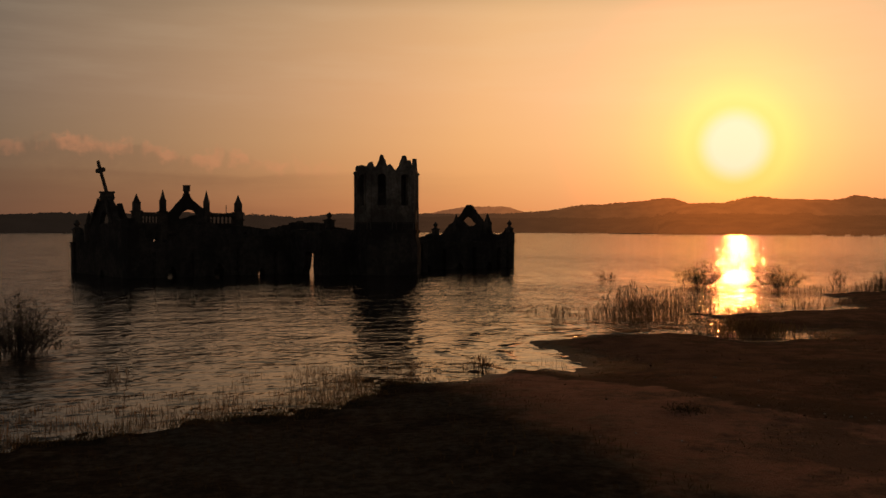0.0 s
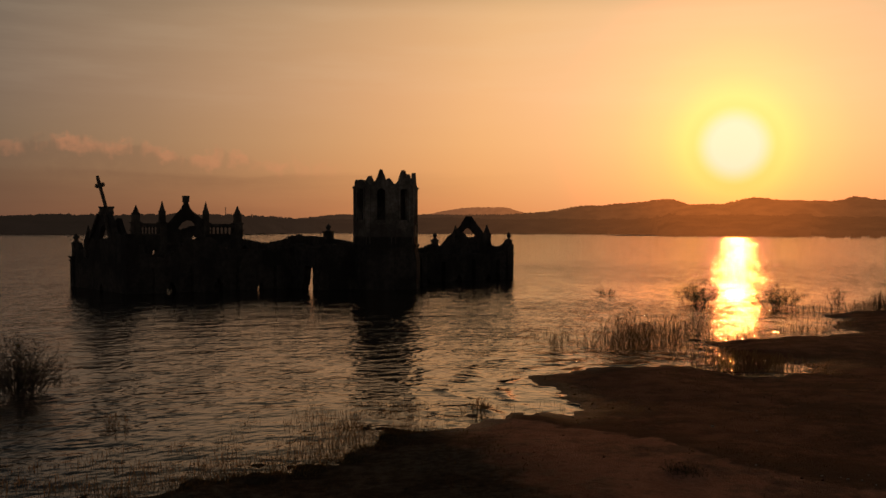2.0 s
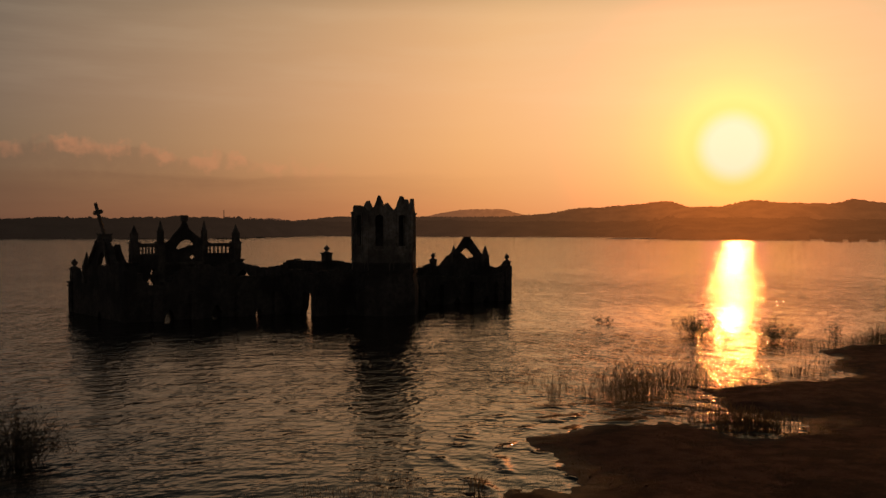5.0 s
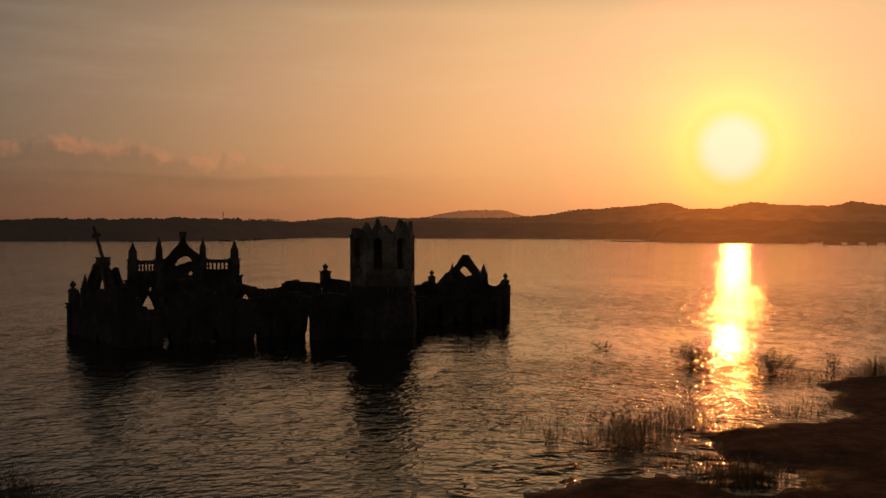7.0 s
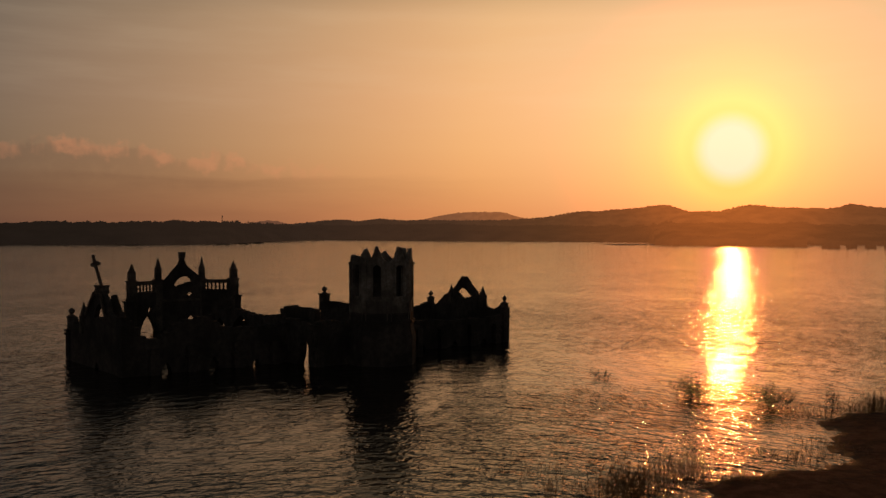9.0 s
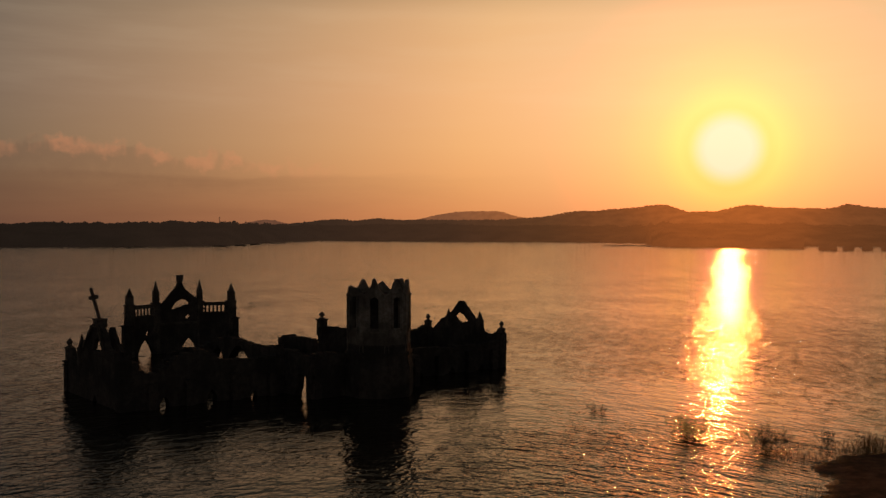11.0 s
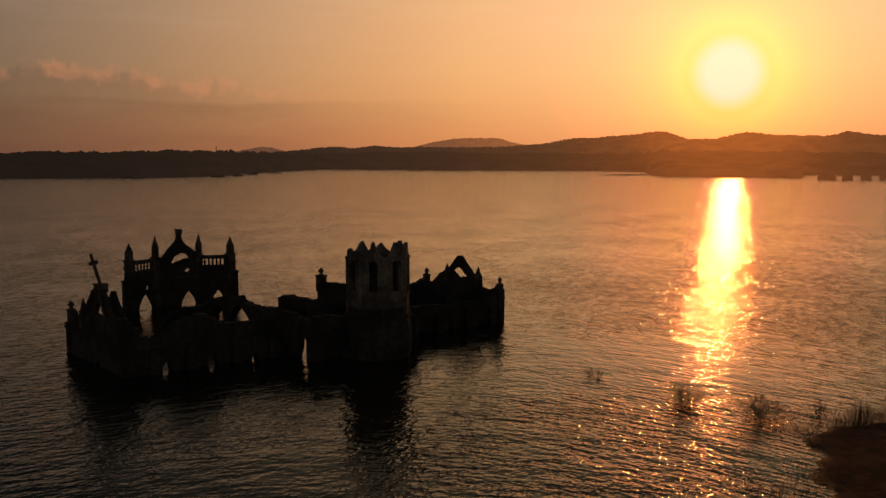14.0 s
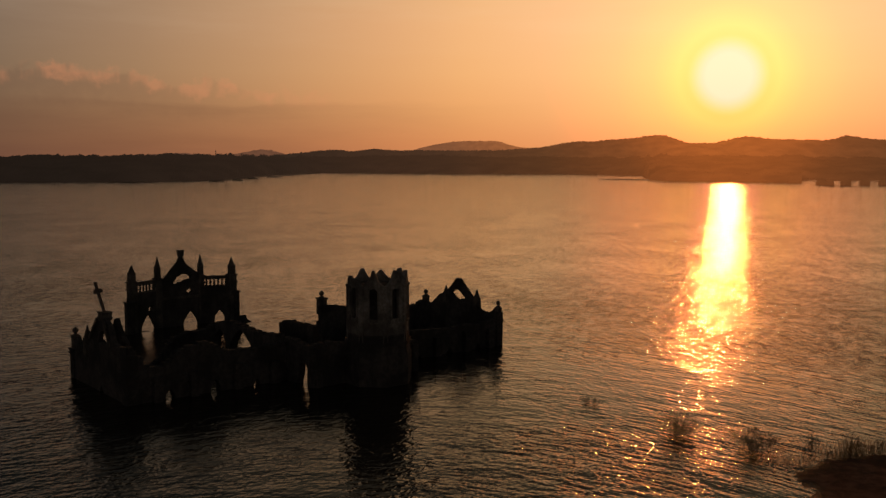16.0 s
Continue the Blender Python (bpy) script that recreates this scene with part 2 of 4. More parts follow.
def lake():
    """Lake water: the surface leans by the slope of several crossing wave trains, taken over a fixed 4 cm."""
    m, k, b, out = material("rippled_lake_water")
    pos = place(k)
    b.inputs["Base Color"].default_value = (0.024, 0.020, 0.015, 1)
    b.inputs["Roughness"].default_value = 0.062
    b.inputs["IOR"].default_value = 1.33

    def height(shift):
        moved = k.add("ShaderNodeVectorMath", "ADD")
        k.link(pos, moved.inputs[0])
        moved.inputs[1].default_value = shift
        total = None
        # crests bend round the point of the bank
        split = k.add("ShaderNodeSeparateXYZ")
        k.link(moved.outputs[0], split.inputs[0])
        bent = k.math("SQRT", k.math("ADD", k.math("POWER", k.math("ABSOLUTE", k.math("SUBTRACT", split.outputs[0], 9.0)), 2.0), 320.0))
        bow = k.add("ShaderNodeCombineXYZ")
        k.link(split.outputs[0], bow.inputs[0])
        k.link(k.math("ADD", k.math("ADD", split.outputs[1], k.math("MULTIPLY", split.outputs[0], 0.35)), bent), bow.inputs[1])
        for scale, size, turn, stretch, bends in WAVES:
            lay = k.add("ShaderNodeMapping")
            lay.inputs["Rotation"].default_value = (0, 0, radians(turn))
            lay.vector_type = "TEXTURE"
            lay.inputs["Scale"].default_value = (stretch, 1.0, 1.0)
            k.link(bow.outputs[0] if bends else moved.outputs[0], lay.inputs[0])
            part_of = k.math("MULTIPLY", k.noise(lay.outputs[0], scale, 1.0, 0.5), size)
            total = part_of if total is None else k.math("ADD", total, part_of)
        # swash rings that run in on the point of the bank
        ring = k.add("ShaderNodeVectorMath", "DISTANCE")
        k.link(moved.outputs[0], ring.inputs[0])
        ring.inputs[1].default_value = (9.5, 29.5, 0)
        wander = k.math("ADD", ring.outputs["Value"], k.math("MULTIPLY", k.noise(moved.outputs[0], 0.25, 2.0), 3.0))
        crest = k.math("POWER", k.math("ADD", k.math("MULTIPLY", k.math("SINE", k.math("MULTIPLY", wander, 4.2)), 0.5), 0.5), 3.0)
        return k.math("ADD", total, k.math("MULTIPLY", k.math("MULTIPLY", crest, k.span(k.noise(moved.outputs[0], 0.55, 2.0), 0.40, 0.60, 0.0, 0.085)), k.span(ring.outputs["Value"], 6.0, 12.5, 1.0, 0.0)))

    step = 0.04
    here, east, north = height((0, 0, 0)), height((step, 0, 0)), height((0, step, 0))
    gust = k.span(k.noise(pos, 0.045, 3.0), 0.3, 0.7, 0.75, 1.25)
    # cat's paws: small patches of rougher water drawn out down the wind
    for wide, long, turn, low, high in ((1.1, 3.2, -18, 0.62, 1.38), (7.0, 22.0, 12, 0.82, 1.18)):
        paw = k.add("ShaderNodeMapping")
        paw.vector_type = "TEXTURE"
        paw.inputs["Rotation"].default_value = (0, 0, radians(turn))
        paw.inputs["Scale"].default_value = (wide, long, 1.0)
        k.link(pos, paw.inputs[0])
        gust = k.math("MULTIPLY", gust, k.span(k.noise(paw.outputs[0], 1.0, 3.0, 0.6), 0.3, 0.7, low, high))
    # waves steepen over the shallows off the bank and in a gust farther out, with a lull between
    for spot, inner, outer, amount in (((13, 51, 0), 9.0, 20.0, 2.3), ((36, 116, 0), 18.0, 56.0, 1.55), ((23.5, 77, 0), 4.0, 17.0, 0.62), ((19.0, 50.5, 0), 1.5, 5.5, 0.40)):
        off = k.add("ShaderNodeVectorMath", "DISTANCE")
        k.link(pos, off.inputs[0])
        off.inputs[1].default_value = spot
        gust = k.math("MULTIPLY", gust, k.span(off.outputs["Value"], inner, outer, amount, 1.0))
    out_there = k.add("ShaderNodeVectorMath", "LENGTH")
    k.link(pos, out_there.inputs[0])
    gust = k.math("MULTIPLY", gust, k.span(out_there.outputs["Value"], 130.0, 600.0, 1.0, 0.85))
    open_lake = k.add("ShaderNodeSeparateXYZ")
    k.link(pos, open_lake.inputs[0])
    steep = k.math("MULTIPLY", gust, k.span(open_lake.outputs[0], 4.0, -22.0, 1.0, 1.2))
    lean = k.add("ShaderNodeCombineXYZ")
    k.link(k.math("MULTIPLY", k.math("SUBTRACT", here, east), k.math("DIVIDE", steep, step / 2.15)), lean.inputs[0])
    k.link(k.math("MULTIPLY", k.math("SUBTRACT", here, north), k.math("DIVIDE", steep, step / 1.2)), lean.inputs[1])
    lean.inputs[2].default_value = 1.0
    unit = k.add("ShaderNodeVectorMath", "NORMALIZE")
    k.link(lean.outputs[0], unit.inputs[0])
    k.link(unit.outputs[0], b.inputs["Normal"])
    return m


def plant(name, a, c, rough=0.8, thin=0.5):
    m, k, b, out = material(name)
    tint = k.add("ShaderNodeNewGeometry").outputs["Random Per Island"]
    k.link(k.mix(tint, a, c), b.inputs["Base Color"])
    b.inputs["Roughness"].default_value = rough
    b.inputs["Specular IOR Level"].default_value = 0.15
    through_leaf = k.add("ShaderNodeBsdfTranslucent")
    k.link(k.mix(tint, tuple(2.2 * v for v in a), tuple(2.2 * v for v in c)), through_leaf.inputs[0])
    both = k.add("ShaderNodeMixShader")
    both.inputs[0].default_value = thin
    k.link(b.outputs[0], both.inputs[1]), k.link(through_leaf.outputs[0], both.inputs[2]), k.link(both.outputs[0], out.inputs[0])
    return m


def far_land_glow(name, tone, haze_glow, lift):
    """Distant land whose emission holds lit evening haze, brightest under the sun."""
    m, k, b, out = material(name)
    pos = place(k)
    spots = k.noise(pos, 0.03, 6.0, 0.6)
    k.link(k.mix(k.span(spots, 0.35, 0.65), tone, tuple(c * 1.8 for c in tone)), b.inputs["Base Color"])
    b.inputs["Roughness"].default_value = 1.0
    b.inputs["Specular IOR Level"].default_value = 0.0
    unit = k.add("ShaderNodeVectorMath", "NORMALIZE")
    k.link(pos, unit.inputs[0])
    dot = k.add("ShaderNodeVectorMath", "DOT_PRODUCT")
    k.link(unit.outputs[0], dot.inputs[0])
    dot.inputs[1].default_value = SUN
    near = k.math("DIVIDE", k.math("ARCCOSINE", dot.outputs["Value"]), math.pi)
    col = k.ramp(near, haze_glow)
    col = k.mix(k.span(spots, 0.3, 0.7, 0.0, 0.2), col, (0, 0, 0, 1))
    # haze and sun glow go into the emission; the land itself gives no light
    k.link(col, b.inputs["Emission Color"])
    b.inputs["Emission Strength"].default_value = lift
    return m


D = 1 / 180
M_SOIL, M_WATER = soil(), lake()
M_REED = plant("dry_reed", (0.13, 0.090, 0.045), (0.27, 0.19, 0.095), thin=0.55)
M_TWIG = plant("dark_twig", (0.030, 0.022, 0.014), (0.06, 0.045, 0.03), thin=0.1)
M_LEAF = plant("bush_leaf", (0.045, 0.043, 0.018), (0.095, 0.085, 0.038), thin=0.6)
M_SCRAP = masonry("faded_litter", (0.62, 0.58, 0.52), (0.8, 0.76, 0.7), (0.45, 0.40, 0.34), 30.0)
M_CLOD = masonry("dark_clod", (0.05, 0.034, 0.023), (0.13, 0.085, 0.055), (0.035, 0.026, 0.018), 9.0)
M_GRASS = plant("short_bank_grass", (0.042, 0.034, 0.018), (0.095, 0.076, 0.040))
# emission colours of the haze by angle from the sun, brightest below it
HAZE_GLOW = [(0.0, rgb(228, 122, 50)), (4.5 * D, rgb(200, 108, 50)), (7 * D, rgb(154, 88, 46)), (11 * D, rgb(118, 74, 44)), (17 * D, rgb(90, 61, 42)), (26 * D, rgb(65, 48, 37)), (38 * D, rgb(46, 36, 29)), (60 * D, rgb(36, 30, 26))]
HAZE_GLOW_FAR = [(0.0, rgb(226, 130, 58)), (6 * D, rgb(205, 118, 56)), (10 * D, rgb(176, 104, 56)), (17 * D, rgb(136, 86, 56)), (26 * D, rgb(112, 74, 54)), (38 * D, rgb(94, 66, 52)), (60 * D, rgb(70, 52, 44))]
M_BELT = far_land_glow("far_woods", (0.012, 0.010, 0.007), HAZE_GLOW, 0.60)
M_MUD = masonry("far_mud", (0.10, 0.075, 0.055), (0.18, 0.13, 0.095), (0.07, 0.055, 0.04), 1.0)
M_RIDGE = far_land_glow("haze_glow_ridge", (0.012, 0.010, 0.008), HAZE_GLOW, 0.74)
M_PALE = far_land_glow("haze_glow_far_hill", (0.012, 0.010, 0.008), HAZE_GLOW_FAR, 1.0)


# ---- mesh helpers ----
def mesh_object(name, bm, mat, smooth=False):
    me = bpy.data.meshes.new(name)
    bm.to_mesh(me)
    bm.free()
    me.materials.append(mat)
    if smooth:
        me.polygons.foreach_set("use_smooth", [True] * len(me.polygons))
    return new(name, me)


def part(name, bm, mat, parent, label="", smooth=False):
    ob = mesh_object(name, bm, mat, smooth)
    ob.parent = parent
    if label:
        tagged(ob, label)
    return ob


def raw(name, verts, faces, mat, smooth=False):
    me = bpy.data.meshes.new(name)
    me.from_pydata(verts, [], faces)
    me.materials.append(mat)
    if smooth:
        me.polygons.foreach_set("use_smooth", [True] * len(me.polygons))
    return new(name, me)


def box(bm, x, y, z, sx, sy, sz, turn=0.0, taper=1.0, worn=0.0):
    """A block centred at x, y with its foot at z; taper narrows its top."""
    c, s = math.cos(turn), math.sin(turn)
    vs = []
    for top in (0, 1):
        f = taper if top else 1.0
        for dx, dy in ((-1, -1), (1, -1), (1, 1), (-1, 1)):
            px, py = dx * sx / 2 * f + random.uniform(-worn, worn), dy * sy / 2 * f + random.uniform(-worn, worn)
            vs.append(bm.verts.new((x + px * c - py * s, y + px * s + py * c, z + sz * top + random.uniform(-worn, worn))))
    for f in ((3, 2, 1, 0), (4, 5, 6, 7), (0, 1, 5, 4), (1, 2, 6, 5), (2, 3, 7, 6), (3, 0, 4, 7)):
        bm.faces.new([vs[i] for i in f])
    return vs


def lathe(bm, x, y, z, profile, n=10, squeeze=1.0):
    """A turned shape from (radius, height) pairs."""
    rings = []
    for r, h in profile:
        rings.append([bm.verts.new((x + r * math.cos(2 * math.pi * (i + 0.5) / n), y + squeeze * r * math.sin(2 * math.pi * (i + 0.5) / n), z + h)) for i in range(n)])
    for a, b in zip(rings, rings[1:]):
        for i in range(n):
            bm.faces.new((a[i], a[(i + 1) % n], b[(i + 1) % n], b[i]))
    bm.faces.new(rings[0][::-1])
    bm.faces.new(rings[-1])


def ragged(points, step=0.3, amount=0.05, keep_below=-0.5):
    """An outline broken into short uneven runs, like worn masonry."""
    out = []
    for (ax, az), (bx, bz) in zip(points, points[1:] + points[:1]):
        n = max(1, int(math.hypot(bx - ax, bz - az) / step))
        for i in range(n):
            f = i / n
            px, pz = ax + (bx - ax) * f, az + (bz - az) * f
            if pz > keep_below and i:
                px += random.uniform(-amount, amount)
                pz += random.uniform(-amount, amount)
            out.append((px, pz))
    return out


def within(p, loop):
    """Whether a flat point lies inside a closed outline."""
    odd = False
    for (ax, ay), (bx, by) in zip(loop, loop[1:] + loop[:1]):
        if (ay > p[1]) != (by > p[1]) and p[0] < ax + (p[1] - ay) * (bx - ax) / (by - ay):
            odd = not odd
    return odd


def slab(bm, start, along, outline, holes, thick, shift=0.0):
    """A wall panel standing on the line from start along the unit vector, with holes right through it."""
    verts, edges = [], []
    for loop in [outline] + holes:
        base = len(verts)
        verts += [Vector(p) for p in loop]
        edges += [(base + i, base + (i + 1) % len(loop)) for i in range(len(loop))]
    cdt = delaunay_2d_cdt(verts, edges, [], 1, 1e-5)
    flat = cdt[0]
    tris = [t for t in cdt[2] if within(sum((flat[i] for i in t), Vector((0, 0))) / 3, outline) and not any(within(sum((flat[i] for i in t), Vector((0, 0))) / 3, h) for h in holes)]
    nx, ny = -along[1], along[0]
    sides = []
    for o in (shift - thick / 2, shift + thick / 2):
        sides.append([bm.verts.new((start[0] + along[0] * s + nx * o, start[1] + along[1] * s + ny * o, z)) for s, z in flat])
    used = {}
    for tri in tris:
        bm.faces.new([sides[0][i] for i in tri])
        bm.faces.new([sides[1][i] for i in reversed(tri)])
        for a, b in zip(tri, list(tri[1:]) + [tri[0]]):
            used.setdefault((min(a, b), max(a, b)), []).append((a, b))
    for runs in used.values():
        if len(runs) == 1:
            a, b = runs[0]
            bm.faces.new((sides[0][b], sides[0][a], sides[1][a], sides[1][b]))
    bmesh.ops.recalc_face_normals(bm, faces=bm.faces)


def lancet(s, foot, apex, width, worn=0.04):
    """The outline of a pointed opening centred at s."""
    h = width / 2
    spring = apex - width * 0.95
    pts = [(s - h, foot), (s + h, foot)]
    if spring > foot:
        pts.append((s + h, spring))
    low = max(spring, foot)
    for i in range(1, 10):
        f = i / 10
        pts.append((s + h * (1 - f ** 1.7), low + (apex - low) * f ** 0.86))
    pts.append((s, apex))
    for i in range(9, 0, -1):
        f = i / 10
        pts.append((s - h * (1 - f ** 1.7), low + (apex - low) * f ** 0.86))
    if spring > foot:
        pts.append((s - h, spring))
    return [(x + random.uniform(-worn, worn) if z > foot + 0.01 else x, z) for x, z in pts]


# ---- ground, water and the far shore ----
SHORE = [(-400, 2), (-60, 6), (-22, 11.5), (-12, 14.2), (-7.4, 16.0), (-5.9, 17.1), (-4.9, 18.2), (-3.0, 19.1), (-2.2, 20.1), (-1.3, 22.1), (-1.6, 23.3), (-0.4, 23.1), (0.9, 23.7),
         (1.7, 25.1), (2.6, 25.5), (3.4, 24.8), (3.8, 25.9), (3.6, 27.6), (3.3, 29.8), (2.9, 31.3), (4.1, 33.0), (5.8, 33.8), (7.3, 34.3), (8.5, 34.2), (9.4, 33.0), (10.0, 31.9),
         (11.2, 31.9), (12.6, 32.8), (13.1, 34.9), (11.9, 36.4), (11.0, 37.2), (11.2, 39.6), (11.4, 41.8), (12.5, 42.0), (14.7, 43.5), (17.0, 44.2), (19.0, 45.1), (20.0, 46.4),
         (19.8, 48.4), (20.5, 50.3), (22.2, 52.6), (21.5, 54.2), (22.0, 55.4), (25.0, 58.1), (27.3, 58.6), (36, 63), (60, 72), (400, 90)]
LAND = SHORE + [(400, -400), (-400, -400)]
FAR_SHORE = [(-900, 560), (-345, 750), (-303, 775), (-255, 792), (-223, 845), (-206, 890), (-206, 1010), (-207, 1200), (-180, 1440), (-98, 1430), (-12, 1400), (105, 1410),
             (236, 1400), (280, 1300), (227, 1020), (228, 949), (289, 925), (326, 892), (338, 882), (346, 1000), (420, 1070), (560, 1050), (900, 900)]


def bank_distance(px, py):
    """How far inside the near bank each place lies; negative in the lake."""
    best, inside = np.full(px.shape, 1e9), np.zeros(px.shape, bool)
    for (ax, ay), (bx, by) in zip(LAND, LAND[1:] + LAND[:1]):
        ex, ey = bx - ax, by - ay
        f = np.clip(((px - ax) * ex + (py - ay) * ey) / (ex * ex + ey * ey), 0, 1)
        best = np.minimum(best, np.hypot(px - ax - f * ex, py - ay - f * ey))
        cross = (ay > py) != (by > py)
        with np.errstate(divide="ignore", invalid="ignore"):
            at = ax + (py - ay) * ex / (ey if ey else 1e-9)
        inside ^= cross & (px < at)
    return np.where(inside, best, -best)


def ripple(px, py, scale, seed):
    """Smooth uneven relief from a few crossing waves, about -1 to 1."""
    rng = np.random.default_rng(seed)
    total = np.zeros(px.shape)
    for i in range(9):
        a, w, p = rng.uniform(0, math.pi), rng.uniform(0.6, 2.2) / scale, rng.uniform(0, 6.28)
        total += np.sin((px * math.cos(a) + py * math.sin(a)) * w * 2.2 + p)
    return total / 4.5


def ground_height(px, py):
    d = bank_distance(px, py) + 0.22 * ripple(px, py, 1.1, 3) + 0.24 * ripple(px, py, 0.5, 4)
    d = d + 0.45 * ripple(px, py * 1.8, 0.55, 12) * np.clip((-1.0 - px) / 2.0, 0, 1) * np.clip((px + 16) / 3.0, 0, 1)  # low mud patches off the grassy flank
    h = np.where(d > 0, 0.34 * (1 - np.exp(-np.maximum(d, 0) / 4.0)) + 0.03 * np.tanh(np.maximum(d, 0) * 3), np.maximum(d, -25) * 0.09)
    h = h + np.where(d > 0, 0.010 * ripple(px, py, 0.9, 5) + 0.06 * ripple(px, py, 4.0, 6), 0) * np.clip(d / 1.5, 0, 1)
    h = h + 0.016 * ripple(px, py, 0.55, 8) * np.exp(-(d / 1.6) ** 2) + 0.012 * ripple(px, py, 0.38, 9) * np.clip(d, 0, 1)
    beyond = py - 1450
    return np.where(beyond > 0, np.minimum(beyond * 0.03, 14), h)


def spread(lo, hi, step, far_lo, far_hi, grow=1.22):
    mid = list(np.arange(lo, hi + step / 2, step))
    gap, v = step, hi
    while v < far_hi:
        gap *= grow
        v = min(v + gap, far_hi)
        mid.append(v)
    gap, v, low = step, lo, []
    while v > far_lo:
        gap *= grow
        v = max(v - gap, far_lo)
        low.append(v)
    return np.array(low[::-1] + mid)


def sheet(name, xs, ys, height, mat):
    gx, gy = np.meshgrid(xs, ys)
    gz = height(gx, gy)
    n, m = len(xs), len(ys)
    verts = np.stack([gx, gy, gz], -1).reshape(-1, 3).tolist()
    faces = [(j * n + i, j * n + i + 1, (j + 1) * n + i + 1, (j + 1) * n + i) for j in range(m - 1) for i in range(n - 1)]
    return raw(name, verts, faces, mat, smooth=True)


ground = sheet("ground", spread(-16, 34, 0.22, -4000, 4000), spread(10, 64, 0.22, -600, 4600), ground_height, M_SOIL)
tagged(ground, "dark damp earth bank with thin grass", "ground", kind="structure")
water = raw("water", [(-4000, -600, 0), (4000, -600, 0), (4000, 4600, 0), (-4000, 4600, 0)], [(0, 1, 2, 3)], M_WATER)
tagged(water, "rippled lake water glinting in the low sun", "lake", kind="structure")


def crowns(verts, faces, rng, line, count, size):
    """Rounded tree crowns of eight faces and more, sown along a line of places at their feet."""
    for i in rng.integers(0, len(line) - 1, count):
        f = rng.random()
        (ax, ay, az), (bx, by, bz) = line[i], line[i + 1]
        x, y, z = ax + (bx - ax) * f, ay + (by - ay) * f, az + (bz - az) * f
        r = size * rng.uniform(1.2, 3.4)
        tall = r * rng.uniform(0.55, 1.05)
        base = len(verts)
        for ring, (w, h) in enumerate(((0.75, -0.5), (1.0, 0.25), (0.62, 0.8))):
            for k in range(6):
                a = 1.047 * (k + 0.5 * ring)
                g = r * w * rng.uniform(0.8, 1.2)
                verts.append((x + g * math.cos(a), y + g * math.sin(a), z + tall * h * rng.uniform(0.85, 1.15)))
        verts.append((x, y, z + tall))
        for ring in (0, 6):
            faces.extend((base + ring + k, base + ring + (k + 1) % 6, base + ring + 6 + (k + 1) % 6, base + ring + 6 + k) for k in range(6))
        faces.extend((base + 12 + k, base + 12 + (k + 1) % 6, base + 18) for k in range(6))


def ridge(name, y, profile, depth, mat, label, rough=1.0, step=6.0, seed=0, trees=0):
    """A rounded wooded ridge that follows a crest line of (x, height) pairs."""
    px, pz = np.array(profile, float).T
    px, pz = np.r_[px[0] - 120, px, px[-1] + 120], np.r_[-4, pz, -4]
    xs = np.arange(px[0], px[-1] + step, step)
    crest = np.interp(xs, px, pz)
    rng = np.random.default_rng(seed)
    kernel = np.ones(5) / 5
    crest = np.convolve(np.pad(crest, 2, mode="edge"), kernel, "valid")
    rows = [(-1.0, 0.0), (-0.8, 0.34), (-0.55, 0.62), (-0.3, 0.86), (-0.1, 0.985), (0.0, 1.0), (0.4, 0.8), (1.0, 0.0)]
    verts, faces, n = [], [], len(xs)
    for f, g in rows:
        bumps = rng.normal(0, rough, n) * (0.35 + g)
        for x, c, b in zip(xs, crest, bumps):
            verts.append((x, y + f * depth, c * g + b if g else -3.0))
    for j in range(len(rows) - 1):
        faces += [(j * n + i, j * n + i + 1, (j + 1) * n + i + 1, (j + 1) * n + i) for i in range(n - 1)]
    crowns(verts, faces, rng, [(x, y, c) for x, c in zip(xs, crest)], trees, y / 3400)
    return tagged(raw(name, verts, faces, mat), label, "hill", kind="structure")


# the ridges' pale and orange tint is haze put into their emission
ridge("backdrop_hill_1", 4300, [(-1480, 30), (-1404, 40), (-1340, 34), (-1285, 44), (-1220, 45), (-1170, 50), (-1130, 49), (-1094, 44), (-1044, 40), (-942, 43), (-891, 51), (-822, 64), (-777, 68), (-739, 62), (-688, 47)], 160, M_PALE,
      "low hills far off with pale evening haze in their glow", 0.8, 10, 1)
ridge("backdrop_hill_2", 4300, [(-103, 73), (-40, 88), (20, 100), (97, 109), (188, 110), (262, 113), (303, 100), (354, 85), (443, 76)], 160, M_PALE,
      "flat-topped hill far off with pale evening haze in its glow", 0.8, 10, 2)
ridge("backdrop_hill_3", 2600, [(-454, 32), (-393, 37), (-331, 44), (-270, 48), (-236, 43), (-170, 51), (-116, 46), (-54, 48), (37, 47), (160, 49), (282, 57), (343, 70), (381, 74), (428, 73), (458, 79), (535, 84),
      (566, 90), (612, 93), (638, 84), (667, 73), (730, 65)], 300, M_RIDGE, "wooded ridge behind the lake with orange haze in its glow", 0.7, 5, 3, 420)
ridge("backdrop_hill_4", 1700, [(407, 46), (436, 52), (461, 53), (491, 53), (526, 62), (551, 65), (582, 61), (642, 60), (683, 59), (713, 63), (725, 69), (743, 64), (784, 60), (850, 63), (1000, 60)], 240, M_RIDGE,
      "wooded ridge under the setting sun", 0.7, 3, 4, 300)


